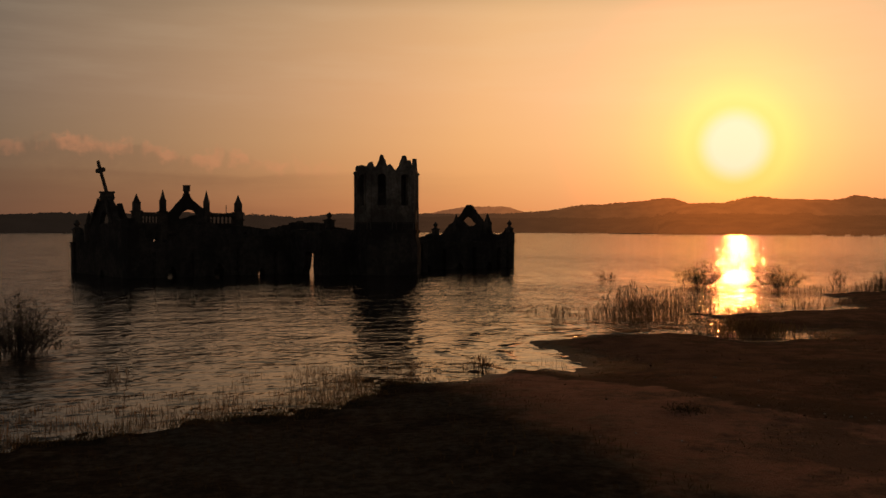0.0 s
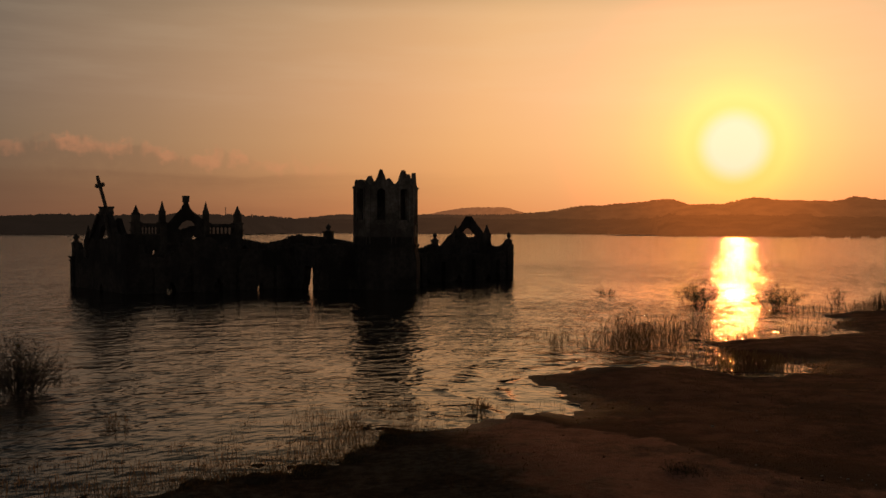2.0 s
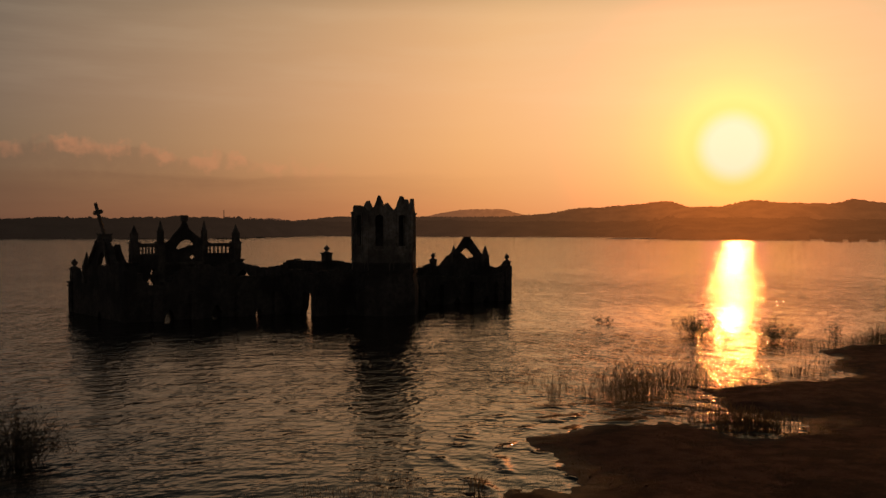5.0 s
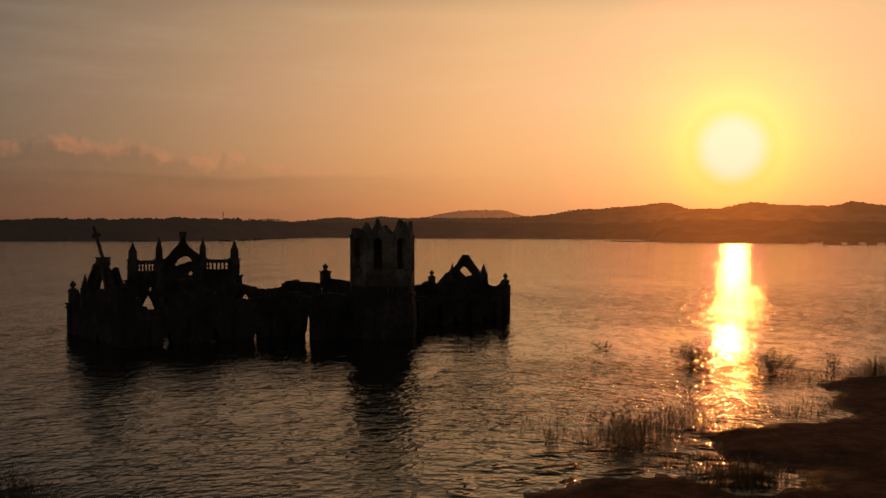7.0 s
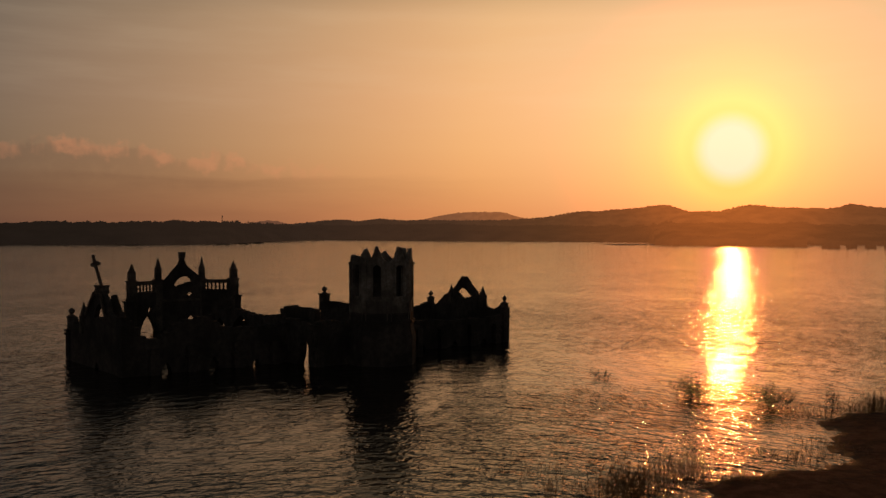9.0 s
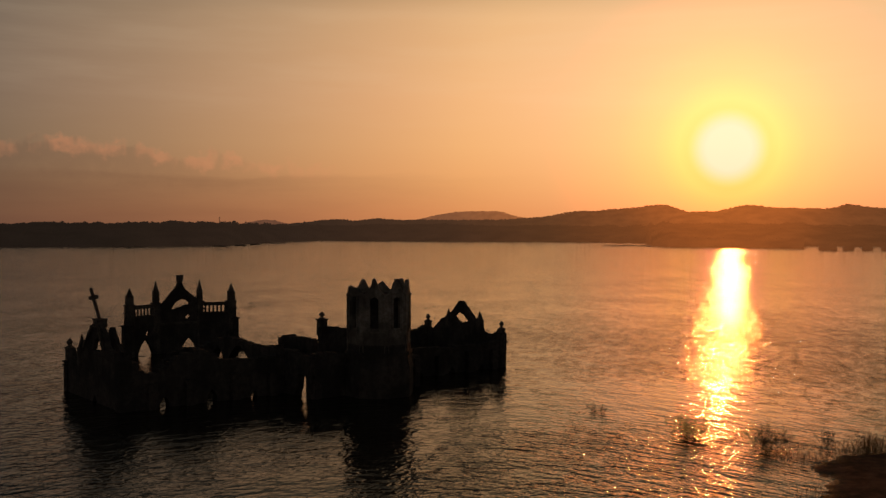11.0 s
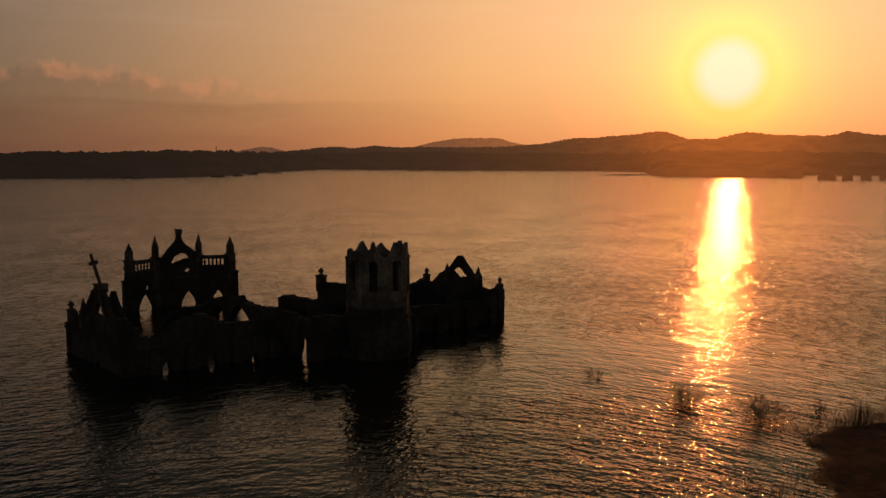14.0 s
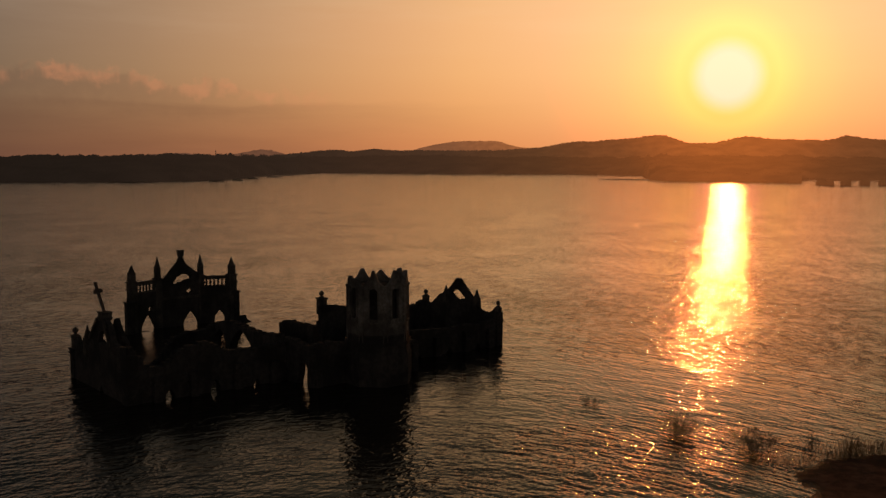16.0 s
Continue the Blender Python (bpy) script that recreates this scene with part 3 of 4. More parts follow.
def far_woods():
    """The belt of trees on rising ground along the far shore: rows of rounded crowns, one behind the other."""
    rng = np.random.default_rng(11)
    xs, ys = np.array(FAR_SHORE, float).T
    dist = np.r_[0, np.cumsum(np.hypot(np.diff(xs), np.diff(ys)))]
    verts, faces = [], []
    run = np.arange(0, dist[-1], 3.0)
    lx, ly = np.interp(run, dist, xs), np.interp(run, dist, ys)
    tops = [(0, -1.0), (1.5, 1.6), (14, 5.0), (40, 9.0), (90, 14.0), (160, 18.0), (260, 21.5), (380, 25.0), (520, 29.0), (640, 13.0)]
    n = len(run)
    for back, top in tops:
        wob = np.convolve(rng.normal(0, 1, n + 8), np.ones(9) / 9, "valid") * 3.0
        jag = rng.normal(0, 0.35, n) * (1.0 + (rng.random(n) > 0.93) * 1.6)
        for i in range(n):
            x, y = lx[i], ly[i]
            f = 1 + back / math.hypot(x, y)
            top_here = top * float(np.interp(x, (-330, -130), (0.80, 1.0)))
            lift = (wob[i] * (top / 22) + jag[i] * min(1.0, top / 6)) if top > 0.5 else 0
            verts.append((x * f, y * f, top_here + lift))
    for j in range(len(tops) - 1):
        faces += [(j * n + i, j * n + i + 1, (j + 1) * n + i + 1, (j + 1) * n + i) for i in range(n - 1)]
    for row, many in ((1, 900), (3, 700), (5, 800), (8, 1100)):
        crowns(verts, faces, rng, verts[row * n:row * n + n], many, 0.4)
    # the belt glows with haze colour, more so towards the sun
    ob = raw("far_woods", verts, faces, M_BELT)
    return tagged(ob, "dark belt of trees along the far shore", "woods", kind="stuff")


far_woods()


# ---- the ruined church ----
# Local plan: u runs along the transept, v along the nave towards the tower; the crossing is the origin.
church = new("ruined_church")
church.matrix_world = pose(-12.65, 88.48, 0, 0, 0, 39.5)
tagged(church, "roofless dark stone church ruin standing flooded in the lake", "church")
FOOT = -1.6


def courses(tops, long):
    """A broken crest cut into uneven steps of fallen stonework."""
    out, s = [], 0.0
    runs, heights = np.array(tops, float).T
    while s < long:
        w = random.uniform(0.18, 0.55)
        e = min(s + w, long)
        z = float(np.interp((s + e) / 2, runs, heights)) + random.gauss(0, 0.04) + (random.uniform(-0.20, 0.08) if random.random() < 0.2 else 0)
        out += [(s + 0.015, z + random.uniform(-0.04, 0.04)), (max(e - 0.015, s + 0.02), z + random.uniform(-0.04, 0.04))]
        s = e
    out[0], out[-1] = (0.0, out[0][1]), (long, out[-1][1])
    return out


def wall(name, a, b, tops, holes=(), thick=0.75, mat=None, label="", worn=0.07, parent=None, foot=FOOT):
    """A masonry wall from a to b (u, v) with a broken crest of (run, height) pairs."""
    a, b = Vector((a[0], -a[1])), Vector((b[0], -b[1]))
    along = (b - a).normalized()
    long = (b - a).length
    tops = [(min(max(s, 0.0), long), z) for s, z in tops]
    if worn > 0.05:
        tops = courses(tops, long)
    line = [(0, foot), (long, foot)] + tops[::-1]
    bm = bmesh.new()
    slab(bm, a, along, ragged(line, 0.3, worn * 0.6), [list(h) for h in holes], thick)
    return part(name, bm, mat or M_STONE, parent or church, label)


def pinnacle(name, u, v, z, top, width=0.72, mat=None, parent=None, spire=0.45):
    """A square shaft with a moulded cap and a four-sided spire."""
    bm = bmesh.new()
    x, y = u, -v
    shaft = (top - z) * (1 - spire)
    box(bm, x, y, z, width, width, shaft, worn=0.015)
    box(bm, x, y, z + shaft * 0.12, width * 1.07, width * 1.07, 0.1, worn=0.01)
    box(bm, x, y, z + shaft - 0.06, width * 1.04, width * 1.04, 0.10, worn=0.01)
    box(bm, x, y, z + shaft + 0.03, width * 0.84, width * 0.84, top - z - shaft - 0.03, taper=0.08, worn=0.01)
    return part(name, bm, mat or M_TRIM, parent or church, "weathered plaster pinnacle with a pointed spire")


def finial(u, v, z, top, width=0.7, parent=None):
    """A corner pier capped by a pedestal and a pointed urn."""
    bm = bmesh.new()
    x, y = u, -v
    urn = min(0.78, (top - z) * 0.6)
    h = top - z - urn
    box(bm, x, y, z, width * 0.86, width * 0.86, h, worn=0.015)
    box(bm, x, y, z + h - 0.13, width * 1.05, width * 1.05, 0.13, worn=0.01)
    w = min(width * 0.42, 0.30)
    lathe(bm, x, y, z + h, [(w * 1.15, 0), (w * 1.1, urn * 0.10), (w * 0.5, urn * 0.20), (w * 0.55, urn * 0.30), (w * 0.98, urn * 0.48), (w * 1.0, urn * 0.60), (w * 0.66, urn * 0.78), (w * 0.25, urn * 0.90), (0.02, urn)], 8)
    return part("finial", bm, M_TRIM, parent or church, "weathered urn finial on a corner pier")


def pier(name, u, v, z, top, width, caps=(), mat=None, parent=None, depth=None):
    """A buttress or corner pier with string courses at the heights given."""
    bm = bmesh.new()
    d = depth or width
    box(bm, u, -v, z, width, d, top - z, worn=0.02)
    for c in caps:
        box(bm, u, -v, c, width + 0.22, d + 0.22, 0.14, worn=0.012)
    return part(name, bm, mat or M_STONE, parent or church)


# --- the transept end by the open bank, with the leaning cross: u = -19.5, run = v + 6 ---
near_end = wall("transept_end_wall", (-19.5, -6.2), (-19.5, 6.2), [
    (0, 2.2), (0.6, 2.4), (0.9, 3.7), (1.4, 3.75), (1.9, 3.2), (2.5, 3.0), (3.0, 3.1), (3.9, 3.3), (4.4, 3.7), (4.85, 4.5), (5.65, 5.3), (6.6, 5.95), (6.75, 6.25), (8.25, 6.25),
    (8.35, 6.05), (9.15, 5.5), (9.4, 5.15), (9.55, 4.7), (9.9, 4.5), (10.6, 4.3), (11.4, 4.4), (12.4, 4.5)],
    [[(6.4, 4.0), (7.0, 4.15), (7.5, 4.1), (8.1, 4.05), (8.45, 4.3), (8.2, 4.8), (7.6, 5.2), (7.2, 5.1), (6.75, 4.65)], lancet(7.0, FOOT + 0.1, 0.55, 1.3)], 0.38, worn=0.03,
    label="broken gable wall with a ragged arched hole")
for s0, s1 in ((4.95, 6.65), (9.25, 8.25)):
    bm = bmesh.new()
    for i in range(9):
        f = i / 8
        box(bm, -19.84, -(s0 + (s1 - s0) * f - 6.2), 4.15 + 1.65 * f, 0.16, 0.22, 0.30, worn=0.02)
    part("gable_moulding", bm, M_TRIM, near_end, "pale plaster rib along the broken gable")
pier("corner_pier", -19.4, -5.95, FOOT, 2.55, 0.8, (2.15, 2.45), M_STONE)
finial(-19.45, -5.85, 2.5, 4.5, 0.66)
pinnacle("pinnacle", -19.6, -2.4, 2.6, 5.15, 0.6)
pier("corner_pier", -19.4, 6.1, FOOT, 3.9, 0.95, (2.15,), M_STONE)
wall("inner_wall", (-17.8, -1.35), (-17.8, 1.75), [(0, 4.5), (0.3, 5.05), (0.62, 5.6), (0.95, 5.78), (1.15, 5.7), (1.35, 5.35), (1.7, 5.0), (2.1, 4.6), (2.6, 4.3), (3.1, 4.0)], thick=0.36, worn=0.03,
     label="ragged stump of a broken inner wall")
bm = bmesh.new()
box(bm, -19.4, -1.15, 6.0, 0.86, 0.86, 0.16, worn=0.02)
box(bm, -19.4, -1.15, 6.1, 0.96, 0.96, 0.14, worn=0.03)
box(bm, -19.4, -1.15, 6.2, 0.84, 0.84, 0.36, worn=0.02)
box(bm, -19.4, -1.15, 6.53, 0.94, 0.94, 0.12, worn=0.02)
pedestal = part("cross_pedestal", bm, M_TRIM, church, "square plaster pedestal under the cross")
bm = bmesh.new()
box(bm, 0, 0, -0.1, 0.23, 0.2, 2.45, worn=0.012)
box(bm, 0, 0, 1.66, 0.46, 0.19, 0.22, worn=0.012)
for dx, dz in ((-0.23, 1.775), (0.23, 1.775), (0, 2.38)):
    for ox, oz in ((0, 0.08), (0, -0.08), (0.06 * (1 if dx > 0 else -1 if dx < 0 else 0), 0)):
        box(bm, dx + ox, 0, dz + oz - 0.09, 0.18, 0.2, 0.18, worn=0.02)
cross = part("cross", bm, M_TRIM, church, "leaning stone cross with knobbed ends")
cross.matrix_local = Matrix.Translation((-19.4, -1.05, 6.62)) @ pose(0, 0, 0, 0, 0, -39.5) @ pose(0, 0, 0, 4, -14, 0)

# --- the transept side walls left of the crossing ---
wall("transept_side_wall", (-19.5, 6), (-5.7, 6), [
    (0, 4.6), (0.5, 4.2), (0.9, 3.6), (1.3, 3.0), (1.7, 2.75), (2.2, 2.65), (2.8, 2.8), (3.4, 3.1), (4.0, 3.6), (4.6, 3.85), (5.1, 4.0), (5.9, 4.2), (6.6, 4.25), (7.2, 3.9), (8.0, 3.35),
    (8.6, 3.3), (9.4, 3.2), (10.1, 3.15), (10.9, 3.1), (11.4, 3.2), (11.8, 3.25), (12.4, 3.3), (13.0, 3.35), (13.8, 3.4)],
    [lancet(3.25, FOOT + 0.1, 0.85, 0.8), lancet(7.2, FOOT + 0.1, 1.05, 0.85), lancet(10.95, FOOT + 0.1, 0.55, 0.62)], 0.75)
for s in (-17.4, -14.3, -10.4, -7.0):
    pier("buttress", s, 6.45, FOOT, 2.1 + random.uniform(-0.2, 0.2), 0.7, (1.2,), M_STONE, depth=0.9)
wall("transept_side_wall", (-19.5, -6), (-6, -6), [
    (0, 2.4), (1.0, 3.0), (1.8, 3.4), (2.6, 3.0), (3.4, 1.8), (4.4, 0.5), (5.5, 0.2), (7.3, 0.3), (8.2, 1.6), (9.0, 2.5), (10.0, 2.8), (10.6, 2.95), (11.2, 2.85), (12.0, 2.9), (12.6, 3.1), (13.5, 3.4)],
    [lancet(1.9, FOOT + 0.1, 1.2, 1.2), lancet(9.3, FOOT + 0.1, 1.0, 1.1), lancet(11.9, FOOT + 0.1, 1.2, 1.3)], 0.75)
# --- the wall across the crossing with its two arches: u = -6, run = v + 6.4 ---
wall("crossing_wall", (-6, -6.4), (-6, 6), [
    (0, 3.35), (0.6, 3.45), (1.5, 3.6), (2.6, 3.8), (3.6, 3.95), (4.6, 4.0), (5.4, 3.9), (6.4, 3.88), (7.1, 3.82), (7.9, 3.72), (9.0, 3.7), (10.2, 3.78), (11.2, 3.85), (12.4, 4.0)],
    [[(3.4, FOOT + 0.1), (8.4, FOOT + 0.1), (8.4, 0.6), (8.2, 1.6), (7.7, 2.35), (6.9, 2.95), (6.3, 3.3), (5.8, 3.48), (5.2, 3.25), (4.5, 2.75), (3.9, 2.1), (3.5, 1.2)],
     [(0.2, FOOT + 0.1), (3.05, FOOT + 0.1), (3.05, 1.0), (2.85, 1.9), (2.4, 2.6), (1.75, 3.05), (1.1, 2.6), (0.5, 1.9), (0.22, 1.0)]], 0.8)
# --- the broken nave walls, little more than footings ---
wall("nave_wall", (-6, -23.8), (-6, -6.5), [(0, 0.1), (0.5, -0.1), (1.2, -0.2), (3, -0.1), (5, -0.1), (8, 0.15), (10, -0.15), (13, 0.2), (15, 0.6), (16.2, 1.4), (17.3, 2.6)], thick=0.8)
wall("nave_wall", (6, -23.8), (6, -6.2), [(0, 0.9), (0.4, 0.5), (0.9, 0.1), (2.5, -0.1), (6, -0.3), (10, -0.35), (14.5, -0.25), (16, 0.3), (16.8, 1.6), (17.6, 2.8)], thick=0.8)
# --- the short east arm beside the tower ---
wall("east_arm_wall", (-5.3, 5.6), (-5.3, 10.1), [(0, 3.7), (0.8, 3.6), (1.6, 3.7), (2.6, 3.5), (3.6, 3.4), (4.5, 3.5)],
     [[(2.1, FOOT + 0.1), (4.2, FOOT + 0.1), (4.2, 0.5), (4.18, 1.5), (3.9, 1.85), (3.1, 1.9), (2.75, 1.7), (2.6, 0.7), (2.35, 0.2)]], 0.7)
wall("chancel_wall", (-2.95, 0.9), (-2.2, 5.6), [(0, 3.75), (0.2, 4.0), (0.45, 4.15), (0.8, 4.4), (1.4, 4.45), (2.2, 4.3), (3.0, 4.42), (3.8, 4.3), (4.75, 4.25)], [lancet(3.2, FOOT + 0.1, 2.6, 2.6)], thick=0.6)
wall("east_arm_wall", (-5.6, 10), (5.6, 10), [(0, 3.5), (0.8, 3.6), (1.6, 3.7), (2.4, 3.6), (3.2, 3.5), (7.6, 3.2), (9.0, 3.0), (10.2, 2.9), (11.2, 2.6)], thick=0.8)
wall("east_arm_wall", (5.3, 5.6), (5.3, 10.2), [(0, 3.2), (1.5, 3.1), (3.0, 2.9), (4.6, 2.7)], thick=0.7)
for uu, vv in ((-5.05, 10.35), (5.3, 10.2)):
    pier("corner_pier", uu, vv, FOOT, 2.5, 0.62, (1.4,), M_STONE)
# --- the far transept ---
wall("transept_side_wall", (5.6, -6), (19.5, -6), [(0, 4.0), (0.9, 3.95), (2.2, 3.75), (3.4, 3.55), (5, 3.4), (7.5, 3.2), (10, 3.0), (11.8, 2.93), (12.8, 3.0), (13.2, 3.3), (13.9, 3.35)],
     [lancet(3.6, FOOT + 0.1, 1.4, 1.3), lancet(7.4, FOOT + 0.1, 1.4, 1.3), lancet(11.0, FOOT + 0.1, 1.4, 1.3)], 0.75)
wall("transept_side_wall", (5.6, 6), (19.5, 6), [(0, 3.1), (1.4, 3.0), (3.0, 2.7), (5, 2.75), (7, 2.5), (9, 2.6), (11.2, 2.5), (12.6, 2.7), (13.9, 2.9)],
     [lancet(3.2, FOOT + 0.1, 0.6, 1.0), lancet(7.2, FOOT + 0.1, 0.6, 1.0), lancet(11.0, FOOT + 0.1, 0.6, 1.0)], 0.75)
for s in (8.0, 11.0, 14.8, 18.0):
    pier("buttress", s, 6.45, FOOT, 2.0 + random.uniform(-0.2, 0.2), 0.7, (1.2,), M_STONE, depth=0.9)
finial(6.0, -6.3, 3.0, 5.5, 0.92)
# end wall with the arched gable: u = 19.5, run = v + 6.2
far_end = wall("transept_end_wall", (19.5, -6.3), (19.5, 6.5), [
    (0, 3.1), (0.8, 3.25), (1.5, 3.05), (1.95, 3.35), (2.7, 3.95), (3.1, 4.3), (3.6, 4.45), (4.2, 4.75), (4.6, 5.05), (5.0, 5.35), (5.97, 6.37), (6.5, 6.38), (8.2, 4.85), (8.6, 4.5), (8.95, 4.3),
    (9.4, 4.3), (9.75, 3.4), (10.4, 3.28), (11.1, 3.25), (11.7, 3.5), (12.1, 3.85), (12.4, 3.9), (12.8, 3.9)],
    [[(5.15, 4.70), (5.5, 4.98), (5.95, 5.15), (6.35, 5.1), (6.75, 4.92), (7.1, 4.6), (7.5, 4.36), (7.1, 4.14), (6.75, 4.2), (6.5, 3.98), (6.1, 4.12), (5.7, 4.32)], lancet(6.2, FOOT + 0.1, 0.8, 1.4)], 0.36, worn=0.03,
    label="gable wall with a ragged arched opening")
finial(19.5, -5.75, 3.2, 4.62, 0.66)
finial(19.5, 6.15, 3.4, 4.72, 0.60)
pier("corner_pier", 19.45, 6.12, FOOT, 3.5, 0.80, (2.5,), M_STONE)
pier("corner_pier", 19.5, -6.2, FOOT, 3.2, 0.95, (2.5,), M_STONE)
pinnacle("pinnacle", 19.5, -2.2, 3.6, 5.42, 0.5)
pinnacle("pinnacle", 19.5, 2.85, 3.3, 5.48, 0.62)

# --- the tall end wall of the nave: three bays with pinnacles, balustrades and a small gable ---
A, B, C, D4 = (-7.3, -23.7), (-3.78, -25.1), (1.42, -25.1), (4.68, -23.7)
left_bay = wall("apse_wall", (-7.9, -23.45), B, [(0, 3.4), (0.15, 4.3), (4.44, 4.3)], [lancet(2.80, FOOT + 0.1, 1.85, 2.25), [(2.8, 2.15), (3.35, 2.1), (3.5, 2.5), (3.2, 2.8), (2.85, 2.5)]], 0.45, worn=0.03)
mid_bay = wall("apse_wall", B, C, [
    (0, 5.1), (0.55, 5.35), (1.1, 5.9), (1.6, 6.5), (2.05, 6.95), (2.4, 7.35), (2.55, 7.75), (3.05, 7.75), (3.2, 7.3), (3.5, 6.95), (3.95, 6.6), (4.4, 6.25), (4.75, 6.05), (5.2, 5.9)],
    [[(1.75, 4.95), (2.1, 4.78), (2.5, 4.98), (2.95, 5.05), (3.3, 5.25), (3.95, 5.3), (3.9, 5.55), (3.5, 5.86), (2.85, 5.92), (2.2, 5.6)], [(3.32, 3.92), (3.72, 3.6), (4.12, 3.93), (3.75, 4.27)], lancet(3.86, FOOT + 0.1, 1.62, 2.0)], 0.5, worn=0.03)
right_bay = wall("apse_wall", C, (5.25, -23.5), [(0, 4.3), (3.8, 4.3), (3.95, 3.4), (4.15, 3.3)], [lancet(2.1, FOOT + 0.1, 1.5, 1.15)], 0.8, worn=0.03)
bm = bmesh.new()
box(bm, -0.98, 25.1, 7.7, 0.42, 0.42, 0.35, worn=0.015)
box(bm, -0.98, 25.1, 7.98, 0.60, 0.60, 0.60, worn=0.02)
box(bm, -0.98, 25.1, 8.52, 0.66, 0.66, 0.14, worn=0.02)
part("gable_block", bm, M_TRIM, church, "square block topping the small gable")
for (a, b, count) in ((A, B, 6), (C, D4, 6)):
    a2, b2 = Vector((a[0], -a[1])), Vector((b[0], -b[1]))
    turn = math.atan2(b2.y - a2.y, b2.x - a2.x)
    mid, long = (a2 + b2) / 2, (b2 - a2).length
    bm = bmesh.new()
    box(bm, mid.x, mid.y, 5.12, long, 0.40, 0.40, turn, worn=0.015)
    rail = part("balustrade_rail", bm, M_TRIM, church, "moulded plaster balustrade rail")
    bm = bmesh.new()
    box(bm, mid.x, mid.y, 4.24, long, 0.5, 0.14, turn, worn=0.012)
    part("balustrade_base", bm, M_TRIM, rail)
    for i in range(count):
        f = 0.19 + 0.62 * i / (count - 1)
        p = a2.lerp(b2, f)
        bm = bmesh.new()
        lathe(bm, p.x, p.y, 4.37, [(0.13, 0), (0.13, 0.06), (0.09, 0.12), (0.125, 0.30), (0.10, 0.50), (0.08, 0.64), (0.12, 0.70), (0.12, 0.77)], 6)
        part("baluster", bm, M_TRIM, rail)
for p, top, w in ((A, 7.5, 0.92), (B, 8.05, 0.80), (C, 8.1, 0.74), (D4, 7.65, 0.92)):
    pier("apse_pier", p[0], p[1], FOOT, 5.7, w * 0.95, (3.3, 4.7, 5.5), M_TRIM)
    pinnacle("pinnacle", p[0], p[1], 5.7, top, w * 0.74, spire=0.5)
pier("buttress", -7.75, -23.3, FOOT, 3.5, 0.85, (3.35,), M_STONE)
pier("buttress", 5.05, -23.45, FOOT, 3.7, 0.66, (3.55,), M_STONE)
bm = bmesh.new()
box(bm, -1.35, 24.62, 3.15, 4.8, 0.12, 0.28, worn=0.01)
part("string_course", bm, M_TRIM, mid_bay, "pale plaster band across the gabled bay")

# --- the eight-sided tower ---
TU, TV, TR = 0.5, 11.3, 2.36
tower = new("tower")
tower.parent = church
tower.location = (TU, -TV, 0)
tagged(tower, "pale plastered eight-sided bell tower with broken gablets")
side = 2 * TR * math.tan(math.pi / 8)
# peak height and sideways lean of the gablet on each face
PEAKS = [(9.66, 0.05), (9.38, 0.12), (9.55, -0.03), (9.1, 0.2), (9.05, -0.15), (9.85, -0.02), (9.8, 0.04), (9.66, -0.02)]
POSTS = (0.2, 0.0, 0.0, 0.52, 0.1, 0.0, 0.5, 0.7)
for i in range(8):
    ang = math.pi / 4 * i
    c, s = math.cos(ang), math.sin(ang)
    start = (TR * c + side / 2 * s, TR * s - side / 2 * c)
    top, lean = PEAKS[i]
    h = side / 2
    line = [(0.03, 3.3), (side - 0.03, 3.3), (side - 0.03, 8.5), (side - 0.2, 8.55), (h + lean + 0.42, 8.95), (h + lean + 0.10, top - 0.05), (h + lean - 0.06, top), (h + lean - 0.40, 8.95), (0.2, 8.55), (0.03, 8.5)]
    bm = bmesh.new()
    slab(bm, start, (-s, c), ragged(line, 0.22, 0.03), [[(h - 0.34, 5.7), (h + 0.34, 5.7), (h + 0.34, 8.1), (h + 0.2, 8.22), (h, 8.3), (h - 0.2, 8.22), (h - 0.34, 8.1)]], 0.34)
    part("tower_wall", bm, M_PLASTER, tower)
    bm = bmesh.new()
    for k in (-1, 1):
        slab(bm, (start[0] + c * 0.2 - s * (h + k * 0.50), start[1] + s * 0.2 + c * (h + k * 0.50)), (-s, c), [(-0.07, 5.5), (0.07, 5.5), (0.07, 8.4), (-0.07, 8.4)], [], 0.14)
    part("window_jamb", bm, M_PLASTER, tower)
    bm = bmesh.new()
    slab(bm, (start[0] + c * 0.21, start[1] + s * 0.21), (-s, c), [(h - 0.62, 5.32), (h + 0.62, 5.32), (h + 0.62, 5.48), (h - 0.62, 5.48)], [], 0.18)
    part("window_sill", bm, M_PLASTER, tower)
    bm = bmesh.new()
    a2 = ang + math.pi / 8
    rr = (TR - 0.03) / math.cos(math.pi / 8)
    px, py = rr * math.cos(a2), rr * math.sin(a2)
    box(bm, px, py, 3.3, 0.42, 0.42, 5.15, a2, worn=0.02)
    box(bm, px, py, 8.32, 0.54, 0.54, 0.18, a2, worn=0.02)
    if POSTS[i]:
        box(bm, px, py, 8.48, 0.34, 0.34, POSTS[i], a2, 0.9 if i == 4 else 0.35, worn=0.03)
    part("corner_pilaster", bm, M_PLASTER, tower)
for z, r, h in ((5.02, TR + 0.12, 0.16), (4.2, TR + 0.2, 0.14), (3.45, TR + 0.36, 0.26), (3.0, TR + 0.22, 0.45)):
    bm = bmesh.new()
    lathe(bm, 0, 0, z, [(r / math.cos(math.pi / 8), 0), (r / math.cos(math.pi / 8), h)], 8)
    part("tower_band", bm, M_TRIM if z > 4 else M_STONE, tower)
bm = bmesh.new()
